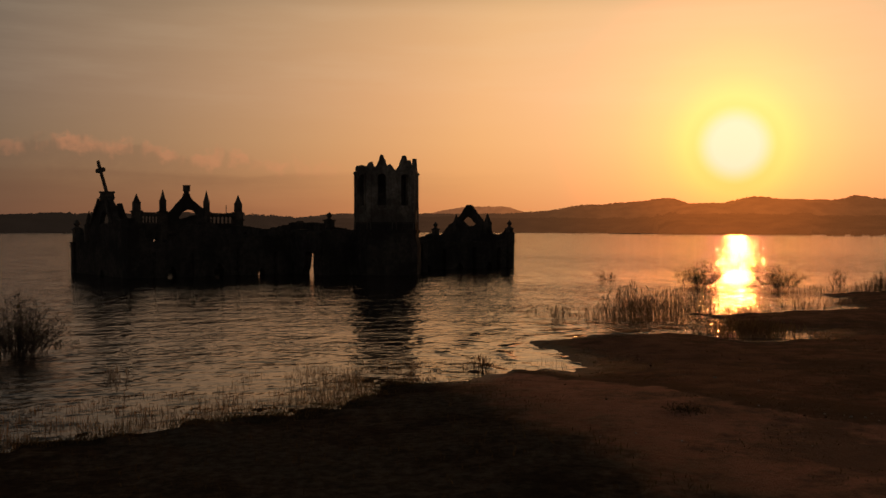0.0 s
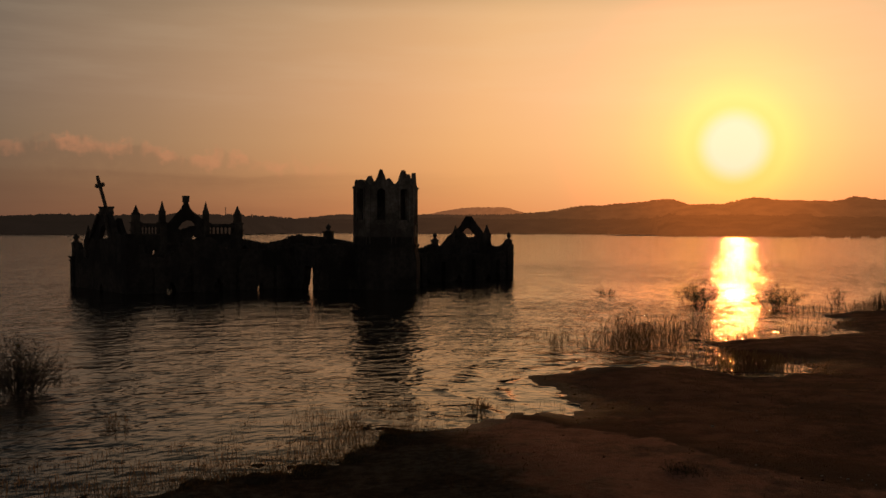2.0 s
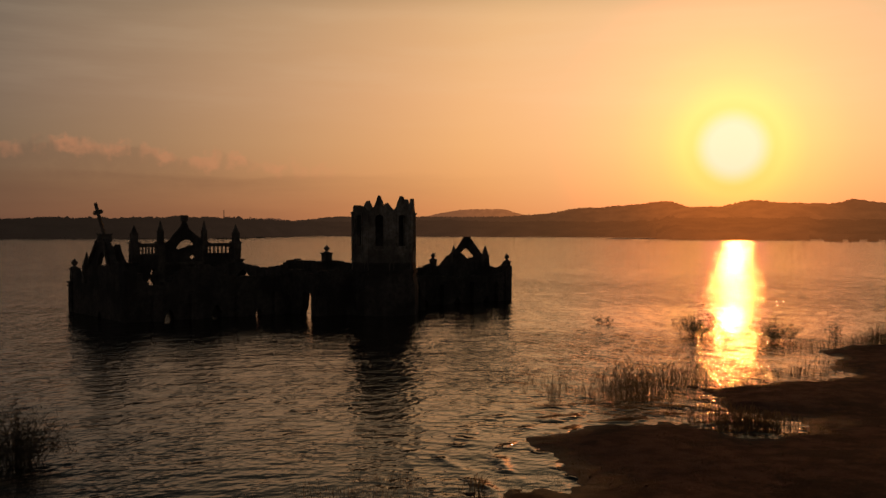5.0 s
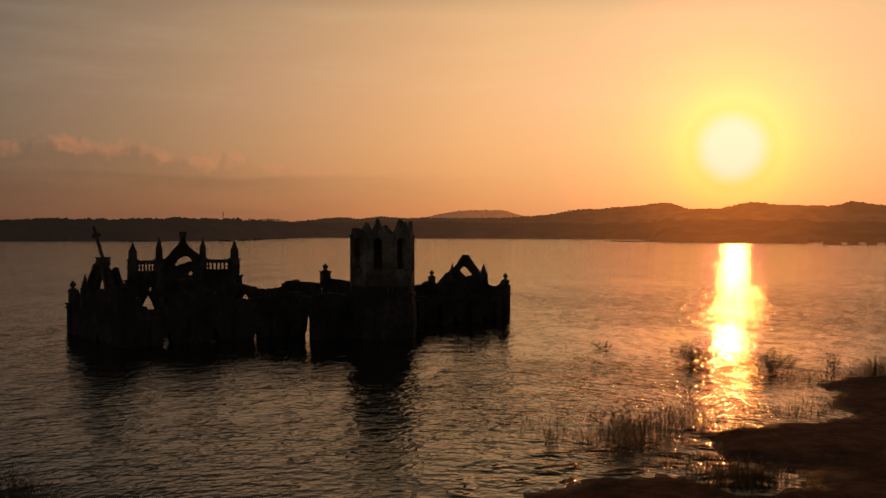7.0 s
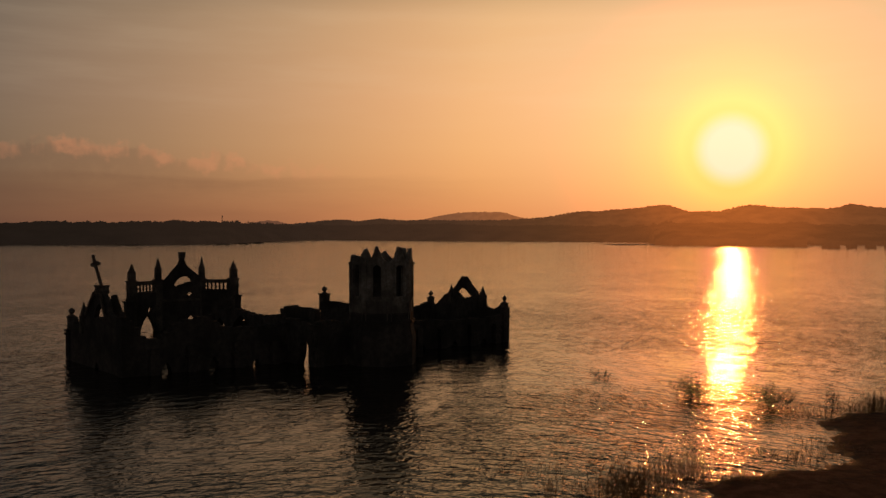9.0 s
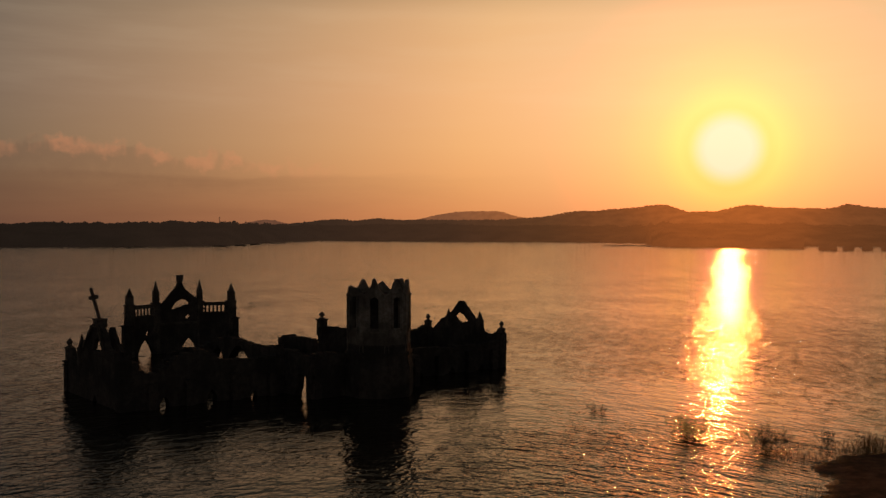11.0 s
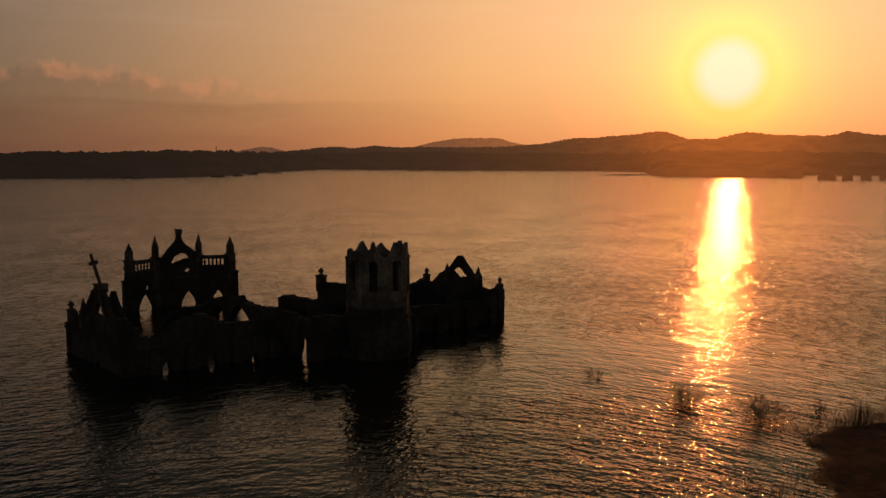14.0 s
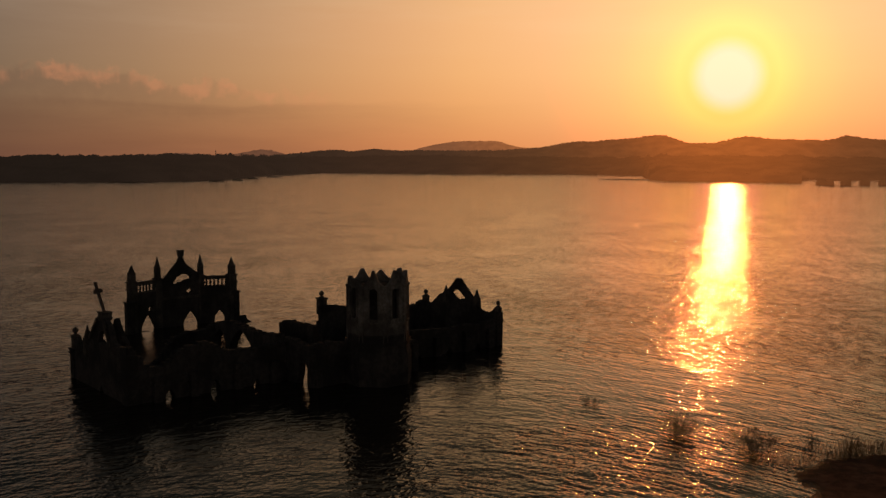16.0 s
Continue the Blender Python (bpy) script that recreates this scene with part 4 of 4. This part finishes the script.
lathe(bm, 0, 0, 3.4, [((TR - 0.5) / math.cos(math.pi / 8), 0), ((TR - 0.5) / math.cos(math.pi / 8), 5.05)], 8)
part("tower_core", bm, M_STONE, tower, "dark stone walling behind the tower's slits")
bm = bmesh.new()
rr = (TR + 0.16) / math.cos(math.pi / 8)
lathe(bm, 0, 0, FOOT, [(rr * 1.10, 0), (rr * 1.10, 3.9), (rr * 1.04, 4.6), (rr * 1.02, 5.8)], 8)
part("tower_base", bm, M_STONE, tower, "dark wet stone base of the tower")


# ---- far details ----
def far_bridge():
    bridge = new("bridge")
    bridge.location = (352, 819, 0)
    bridge.rotation_euler = (0, 0, 0.2)
    tagged(bridge, "low road bridge on stout piers across the far water", "bridge")
    bm = bmesh.new()
    box(bm, 70, 0, 3.9, 172, 7, 2.2)
    # deck, piers and abutment take the woods' emissive haze colour too
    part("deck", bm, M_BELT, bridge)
    for i in range(9):
        bm = bmesh.new()
        box(bm, i * 18.4, 0, -2, 8.0, 5, 5.9, taper=0.9)
        part("pier", bm, M_BELT, bridge)
    bm = bmesh.new()
    box(bm, -20, 0, -2, 14, 9, 6.2, taper=0.8)
    part("abutment", bm, M_BELT, bridge)


far_bridge()


def islet(x, y, wide, deep, high):
    bm = bmesh.new()
    lathe(bm, 0, 0, -0.3, [(0.5, 0), (0.47, 0.3), (0.4, 0.3 + high * 0.55), (0.25, 0.3 + high * 0.85), (0.06, 0.3 + high)], 16)
    for vert in bm.verts:
        vert.co.x *= wide
        vert.co.y *= deep
        vert.co += Vector((random.uniform(-1, 1) * wide * 0.03, 0, 0))
    ob = mesh_object("islet", bm, M_MUD)
    ob.location = (x, y, 0)
    tagged(ob, "low muddy islet lying off the far shore", "islet", "islets off the far shore")


for x, y, w, d, h in ((-251, 776, 26, 12, 0.7), (-196, 843, 15, 12, 1.0), (-188, 893, 12, 12, 1.0), (-188, 965, 14, 14, 1.2), (-184, 1068, 22, 14, 0.8), (200, 1018, 60, 12, 0.9)):
    islet(x, y, w, d, h)

# the mast shares the far woods' emission that stands for haze
mast = new("radio_mast")
mast.location = (-233, 1000, 16)
tagged(mast, "thin radio mast rising over the far trees", "mast")
for k in range(3):
    bm = bmesh.new()
    a = 2.09 * k
    box(bm, 0.4 * math.cos(a), 0.4 * math.sin(a), 0, 0.25, 0.25, 13)
    part("leg", bm, M_BELT, mast)
for k in range(6):
    bm = bmesh.new()
    box(bm, 0, 0, 1 + k * 2.2, 0.9, 0.9, 0.2)
    part("brace", bm, M_BELT, mast)


# ---- plants in the shallows ----
def tube(verts, faces, points, radii, sides=3):
    base = len(verts)
    for i, (p, r) in enumerate(zip(points, radii)):
        q = points[min(i + 1, len(points) - 1)] - points[max(i - 1, 0)]
        q = q.normalized() if q.length else Vector((0, 0, 1))
        e = q.orthogonal().normalized()
        f = q.cross(e)
        for k in range(sides):
            a = 2 * math.pi * k / sides
            verts.append(tuple(p + (e * math.cos(a) + f * math.sin(a)) * r))
    for i in range(len(points) - 1):
        for k in range(sides):
            a, b = base + i * sides + k, base + i * sides + (k + 1) % sides
            faces.append((a, b, b + sides, a + sides))


def blade(verts, faces, foot, tip, width, sag=0.0):
    """A narrow leaf of two bent strips, folded along its midrib."""
    mid = (foot + tip) / 2 + Vector((0, 0, sag))
    d = tip - foot
    side = Vector((-d.y, d.x, 0))
    side = side.normalized() if side.length > 1e-4 else Vector((1, 0, 0))
    base = len(verts)
    for p, w in ((foot, 0.7), (mid, 1.0)):
        verts.extend([tuple(p - side * width * w / 2), tuple(p + side * width * w / 2)])
    verts.append(tuple(tip))
    faces.extend([(base, base + 1, base + 3, base + 2), (base + 2, base + 3, base + 4)])


def sub(name, verts, faces, mat, parent):
    ob = tagged(raw(name, verts, faces, mat), kind="stuff")
    ob.parent = parent
    return ob


def bush(x, y, tall, wide, stems, leaves, seed, label, z=-0.05, lean=0.0):
    """Many thin stems that rise and fork from one foot, with small leaves at their ends."""
    rng = random.Random(seed)
    ob = new("bush")
    ob.location = (x, y, z)
    tagged(ob, label, "bush", "bushes in the shallows")
    tv, tf, lv, lf = [], [], [], []
    ends = []
    for i in range(stems):
        a, out = rng.uniform(0, 6.283), rng.uniform(0.05, 1.0) ** 0.7
        foot = Vector((math.cos(a), math.sin(a), 0)) * rng.uniform(0, 0.30) * wide
        reach = Vector((math.cos(a) * wide * 0.5 * out + lean * tall, math.sin(a) * wide * 0.5 * out, tall * rng.uniform(0.4, 1.0) * (1.0 - 0.4 * out ** 2)))
        pts = []
        for j in range(6):
            f = j / 5
            p = foot.lerp(reach, f)
            p.z = reach.z * (f ** 0.85)
            p += Vector((rng.gauss(0, 0.02), rng.gauss(0, 0.02), 0)) * wide * f
            pts.append(p)
        tube(tv, tf, pts, [0.007 * (1.15 - j / 5) * tall / 1.6 + 0.002 for j in range(6)])
        for j in range(1, 6):
            for _ in range(4):
                q = pts[j] + Vector((rng.gauss(0, 0.12), rng.gauss(0, 0.12), rng.uniform(-0.02, 0.20))) * tall * 0.8
                m = (pts[j] + q) / 2 + Vector((rng.gauss(0, 0.02), rng.gauss(0, 0.02), 0.03))
                tube(tv, tf, [pts[j], m, q], [0.0035, 0.003, 0.0018])
                ends.append((m, q))
    for i in range(leaves):
        m, q = rng.choice(ends)
        p = m.lerp(q, rng.uniform(0.1, 1.0))
        d = Vector((rng.gauss(0, 1), rng.gauss(0, 1), rng.gauss(0.4, 0.8))).normalized() * rng.uniform(0.05, 0.13)
        blade(lv, lf, p, p + d, rng.uniform(0.02, 0.05), 0.01)
    sub("stem_growth", tv, tf, M_TWIG, ob)
    if lv:
        sub("leafage", lv, lf, M_LEAF, ob)
    return ob


def reeds(x, y, wide, deep, count, tall, seed, label, plumes=0.0, z=-0.25):
    """A stand of upright reeds with drooping blades and some seed heads."""
    rng = random.Random(seed)
    ob = new("reed_clump")
    ob.location = (x, y, z)
    tagged(ob, label, "reeds", "reeds in the shallows")
    tv, tf, bv, bf, pv, pf = [], [], [], [], [], []
    for i in range(count):
        px, py = rng.gauss(0, wide * 0.24), rng.gauss(0, deep * 0.24)
        edge = max(0.35, 1 - 0.5 * math.hypot(px / wide * 2, py / deep * 2))
        h = tall * edge * rng.uniform(0.45, 1.0) - z
        bend = Vector((rng.gauss(0, 0.12), rng.gauss(0, 0.12), 0)) * h
        pts = [Vector((px, py, 0)) + bend * f ** 2 + Vector((0, 0, h * f)) for f in (0, 0.35, 0.7, 1.0)]
        tube(tv, tf, pts, [0.006, 0.005, 0.004, 0.0025])
        for _ in range(rng.randint(1, 3)):
            f = rng.uniform(0.3, 0.8)
            p = Vector((px, py, 0)) + bend * f ** 2 + Vector((0, 0, h * f))
            blade(bv, bf, p, p + Vector((rng.gauss(0, 0.16), rng.gauss(0, 0.16), rng.uniform(0.02, 0.34))), 0.016, 0.06)
        if rng.random() < plumes and h > tall * 0.55:
            nod = Vector((rng.choice((-1, 1)) * rng.uniform(0.06, 0.16), rng.gauss(0, 0.04), rng.uniform(-0.10, 0.10)))
            for _ in range(9):
                start = pts[3] - Vector((0, 0, rng.uniform(0, 0.10)))
                blade(pv, pf, start, start + nod * rng.uniform(0.6, 1.5) + Vector((rng.gauss(0, 0.02), rng.gauss(0, 0.02), rng.uniform(0.0, 0.10))), 0.03, 0.03)
    sub("stem_growth", tv, tf, M_REED, ob)
    sub("blade_growth", bv, bf, M_REED, ob)
    if pv:
        sub("plumage", pv, pf, M_REED, ob)
    return ob


bush(-12.6, 28.0, 1.85, 3.1, 130, 420, 1, "dark many-stemmed bush standing in the shallows")
bush(-12.2, 30.2, 0.35, 0.9, 8, 30, 2, "small twiggy bush in the shallows", lean=0.5)
bush(16.9, 63.9, 1.75, 3.7, 70, 2800, 3, "leafy waterside bush catching the sun")
bush(21.15, 60.4, 1.6, 3.5, 56, 2400, 4, "leafy waterside bush with airy branches")
bush(24.7, 59.9, 1.45, 1.6, 14, 420, 5, "thin waterside bush with few leaves")
bush(12.1, 72.2, 0.75, 2.0, 24, 260, 6, "low drowned bush far out in the shallows")
reeds(27.3, 59.6, 2.6, 1.5, 260, 1.6, 7, "dense stand of reeds at the water's edge")
reeds(25.8, 60.4, 1.6, 1.0, 24, 0.8, 17, "thin reeds at the water's edge")
reeds(7.5, 39.4, 2.6, 1.8, 290, 1.75, 8, "dense stand of tall reeds in the lake", 0.22)
reeds(7.9, 40.6, 0.9, 0.8, 34, 2.2, 18, "tall plumed reeds in the lake", 0.5)
reeds(9.9, 41.8, 2.8, 1.6, 180, 1.65, 9, "loose stand of reeds in the lake", 0.2)
reeds(8.9, 40.7, 2.4, 1.4, 130, 1.6, 26, "loose stand of reeds in the lake", 0.2)
reeds(11.4, 43.0, 2.2, 1.5, 130, 1.5, 10, "loose stand of reeds in the lake", 0.2)
reeds(6.0, 40.2, 1.2, 1.0, 30, 0.8, 11, "thin reeds in open water")
reeds(4.7, 39.9, 0.7, 0.6, 26, 0.85, 12, "small clump of reeds in open water")
reeds(10.4, 36.0, 4.2, 2.6, 170, 0.55, 13, "short reeds in the flooded inlet")
reeds(19.8, 49.0, 3.0, 4.0, 60, 0.5, 14, "short sparse reeds by the bank")
reeds(11.0, 33.9, 3.6, 2.6, 620, 0.80, 19, "short reeds in the flooded inlet")
reeds(13.2, 42.2, 2.6, 1.6, 80, 0.6, 20, "short reeds at the edge of the bank")
reeds(4.8, 42.6, 4.5, 5.0, 80, 0.34, 21, "sparse drowned grass in open water")
reeds(22.4, 57.6, 3.2, 2.0, 90, 0.7, 22, "short sparse reeds by the bank")
reeds(26.2, 58.6, 3.0, 1.2, 150, 0.9, 23, "reeds growing along the edge of the bank")
reeds(29.4, 59.7, 3.6, 1.4, 280, 1.4, 24, "dense stand of reeds at the water's edge")
reeds(17.2, 46.6, 3.4, 1.6, 70, 0.4, 25, "short sparse reeds by the bank")
reeds(0.95, 25.3, 0.6, 0.5, 30, 0.42, 15, "small grass tuft at the water's edge", z=-0.1)
reeds(-8.1, 23.5, 0.7, 0.5, 22, 0.4, 16, "small grass tuft in open water", z=-0.1)


def shallow_grass():
    """Thin drowned grass that pokes out of the shallows along the bank."""
    rng = np.random.default_rng(21)
    n = 130000
    px, py = rng.uniform(-13, 3.6, n), rng.uniform(13, 27, n)
    d = bank_distance(px, py)
    patch = ripple(px, py, 0.9, 31)
    keep = (d < 0.7) & (d > -3.6) & (rng.random(n) < np.exp(-np.abs(d + 0.2) / 0.9) + 0.10) & (patch > -0.25 - 0.3 * (d > -0.6)) & (rng.random(n) > np.clip((px + 1.5) / 1.5, 0, 0.93))
    verts, faces = [], []
    for x, y, q, f in zip(px[keep], py[keep], d[keep], patch[keep]):
        h = rng.uniform(0.015, 0.09) + (0.09 * rng.random() ** 2 if q < -0.5 else 0.0) + 0.03 * max(f, 0)
        blade(verts, faces, Vector((x, y, -0.06)), Vector((x + rng.normal(0, 0.05), y + rng.normal(0, 0.05), h)), 0.009, 0.0)
    ob = raw("shallow_grass", verts, faces, M_REED)
    tagged(ob, "sparse thin grass standing in the shallows", "grass", kind="stuff")


def bank_grass():
    rng = np.random.default_rng(22)
    n = 80000
    px, py = rng.uniform(-9, 26, n), rng.uniform(11.5, 58, n) 
    keep = (bank_distance(px, py) > 0.15) & (ripple(px, py, 1.6, 32) + rng.normal(0, 0.3, n) > 0.5 - 0.7 * (px < 2 - 0.3 * (py - 18)) - 0.35 * (py > 23.5)) & (rng.random(n) < np.clip(30 / py, 0.2, 1))
    px, py = np.concatenate([px[keep], rng.normal(4.57, 0.19, 600)]), np.concatenate([py[keep], rng.normal(18.06, 0.26, 600)])
    pz = ground_height(px, py)
    verts, faces = [], []
    for x, y, z in zip(px, py, pz):
        blade(verts, faces, Vector((x, y, z - 0.02)), Vector((x + rng.normal(0, 0.05), y + rng.normal(0, 0.05), z + rng.uniform(0.015, 0.06) * (1.8 if x < 2 - 0.3 * (y - 18) else 1.0))), 0.012, 0.0)
    ob = raw("bank_grass", verts, faces, M_GRASS)
    tagged(ob, "short trampled dark grass on the bank", "grass", kind="stuff")


def shore_tufts():
    """Dark tufts of short grass that fray the edge of the grassy flank."""
    rng = np.random.default_rng(23)
    n = 9000
    px, py = rng.uniform(-13, -0.6, n), rng.uniform(12.5, 23, n)
    d = bank_distance(px, py)
    keep = (d > -1.3) & (d < 0.6) & (rng.random(n) < np.exp(-np.maximum(-d, 0) / 0.35)) & (ripple(px, py, 0.7, 33) + rng.normal(0, 0.25, n) > -0.15)
    px, py = px[keep], py[keep]
    pz = np.maximum(ground_height(px, py), -0.08)
    verts, faces = [], []
    for x, y, z in zip(px, py, pz):
        for _ in range(rng.integers(5, 11)):
            a, b = rng.normal(0, 0.05), rng.normal(0, 0.05)
            foot = Vector((x + a, y + b, z - 0.02))
            blade(verts, faces, foot, foot + Vector((a * 1.2 + rng.normal(0, 0.02), b * 1.2, rng.uniform(0.05, 0.14))), 0.011, 0.0)
    ob = raw("shore_tufts", verts, faces, M_GRASS)
    tagged(ob, "dark grass tufts along the wet edge of the bank", "grass", kind="stuff")


shallow_grass()
bank_grass()
shore_tufts()


def mud_clod(x, y, wide, high, seed, label, z=0.0):
    rng = random.Random(seed)
    bm = bmesh.new()
    bmesh.ops.create_icosphere(bm, subdivisions=2, radius=0.5)
    for vert in bm.verts:
        vert.co = Vector((vert.co.x * wide, vert.co.y * wide * 0.7, vert.co.z * high * 2)) * rng.uniform(0.85, 1.15)
    ob = mesh_object("mud_clod", bm, M_SOIL)
    ob.location = (x, y, z - high * 0.35)
    tagged(ob, label, "clod", "mud clods along the water")


for i, (x, y, w, h) in enumerate(((-3.8, 19.6, 0.34, 0.05), (-3.1, 19.5, 0.25, 0.05), (0.75, 25.0, 0.4, 0.06), (11.1, 42.4, 0.7, 0.10), (-1.9, 23.3, 0.3, 0.05))):
    mud_clod(x, y, w, h, 40 + i, "dark wet mud clod at the water's edge")


def scrap(x, y, wide, seed):
    """A pale crumpled scrap lying on the bank."""
    rng = random.Random(seed)
    bm = bmesh.new()
    bmesh.ops.create_icosphere(bm, subdivisions=1, radius=0.5)
    for vert in bm.verts:
        vert.co = Vector((vert.co.x * wide, vert.co.y * wide * 0.6, vert.co.z * wide * 0.45)) * rng.uniform(0.7, 1.25)
    ob = mesh_object("litter_scrap", bm, M_SCRAP)
    ob.location = (x, y, float(ground_height(np.array([x]), np.array([y]))[0]) + wide * 0.14)
    tagged(ob, "small pale scrap of litter on the dark bank", "litter", "litter on the bank")


for i, (x, y, w) in enumerate(((6.38, 22.56, 0.09), (3.85, 15.46, 0.05), (3.21, 15.99, 0.045), (2.56, 15.68, 0.035), (7.21, 21.93, 0.05), (7.4, 17.7, 0.04), (8.0, 17.9, 0.04),
                            (6.08, 18.5, 0.05), (7.06, 17.75, 0.05), (7.46, 17.55, 0.07), (7.68, 17.45, 0.06), (7.78, 17.1, 0.04), (5.85, 15.2, 0.035))):
    scrap(x, y, w, 60 + i)


def bank_debris():
    """Small clods, stubble roots and pebbles strewn over the bank, thickest along the water and in one trampled line."""
    rng = np.random.default_rng(77)
    n = 9000
    px, py = rng.uniform(-9, 27, n), rng.uniform(11.5, 58, n)
    d = bank_distance(px, py)
    track = np.abs(0.69 * px + 0.72 * py - 17.1 + 0.35 * ripple(px, py, 1.5, 41))
    chance = 0.02 + 0.55 * np.exp(-np.abs(d - 0.25) / 0.35) + 0.30 * np.exp(-(track / 0.5) ** 2) * (px > 3)
    keep = (d > -0.25) & (rng.random(n) < chance)
    px, py = px[keep], py[keep]
    pz = ground_height(px, py)
    verts, faces = [], []
    for x, y, z in zip(px, py, pz):
        r = 0.010 + 0.030 * rng.random() ** 2.5
        a = rng.uniform(0, 6.28)
        base = len(verts)
        for k in range(5):
            q = a + k * 1.2566
            f = r * rng.uniform(0.8, 1.5)
            verts.append((x + f * math.cos(q), y + f * math.sin(q), z - 0.01))
        for k in range(5):
            q = a + 0.3 + k * 1.2566
            f = r * rng.uniform(0.5, 1.0)
            verts.append((x + f * math.cos(q), y + f * math.sin(q), z + r * rng.uniform(0.35, 0.7)))
        verts.append((x, y, z + r * rng.uniform(0.6, 0.95)))
        for k in range(5):
            m = (k + 1) % 5
            faces.append((base + k, base + m, base + 5 + m, base + 5 + k))
            faces.append((base + 5 + k, base + 5 + m, base + 10))
    ob = raw("bank_debris", verts, faces, M_CLOD)
    tagged(ob, "small dark clods and pebbles strewn over the bank", "clods", kind="stuff")


bank_debris()
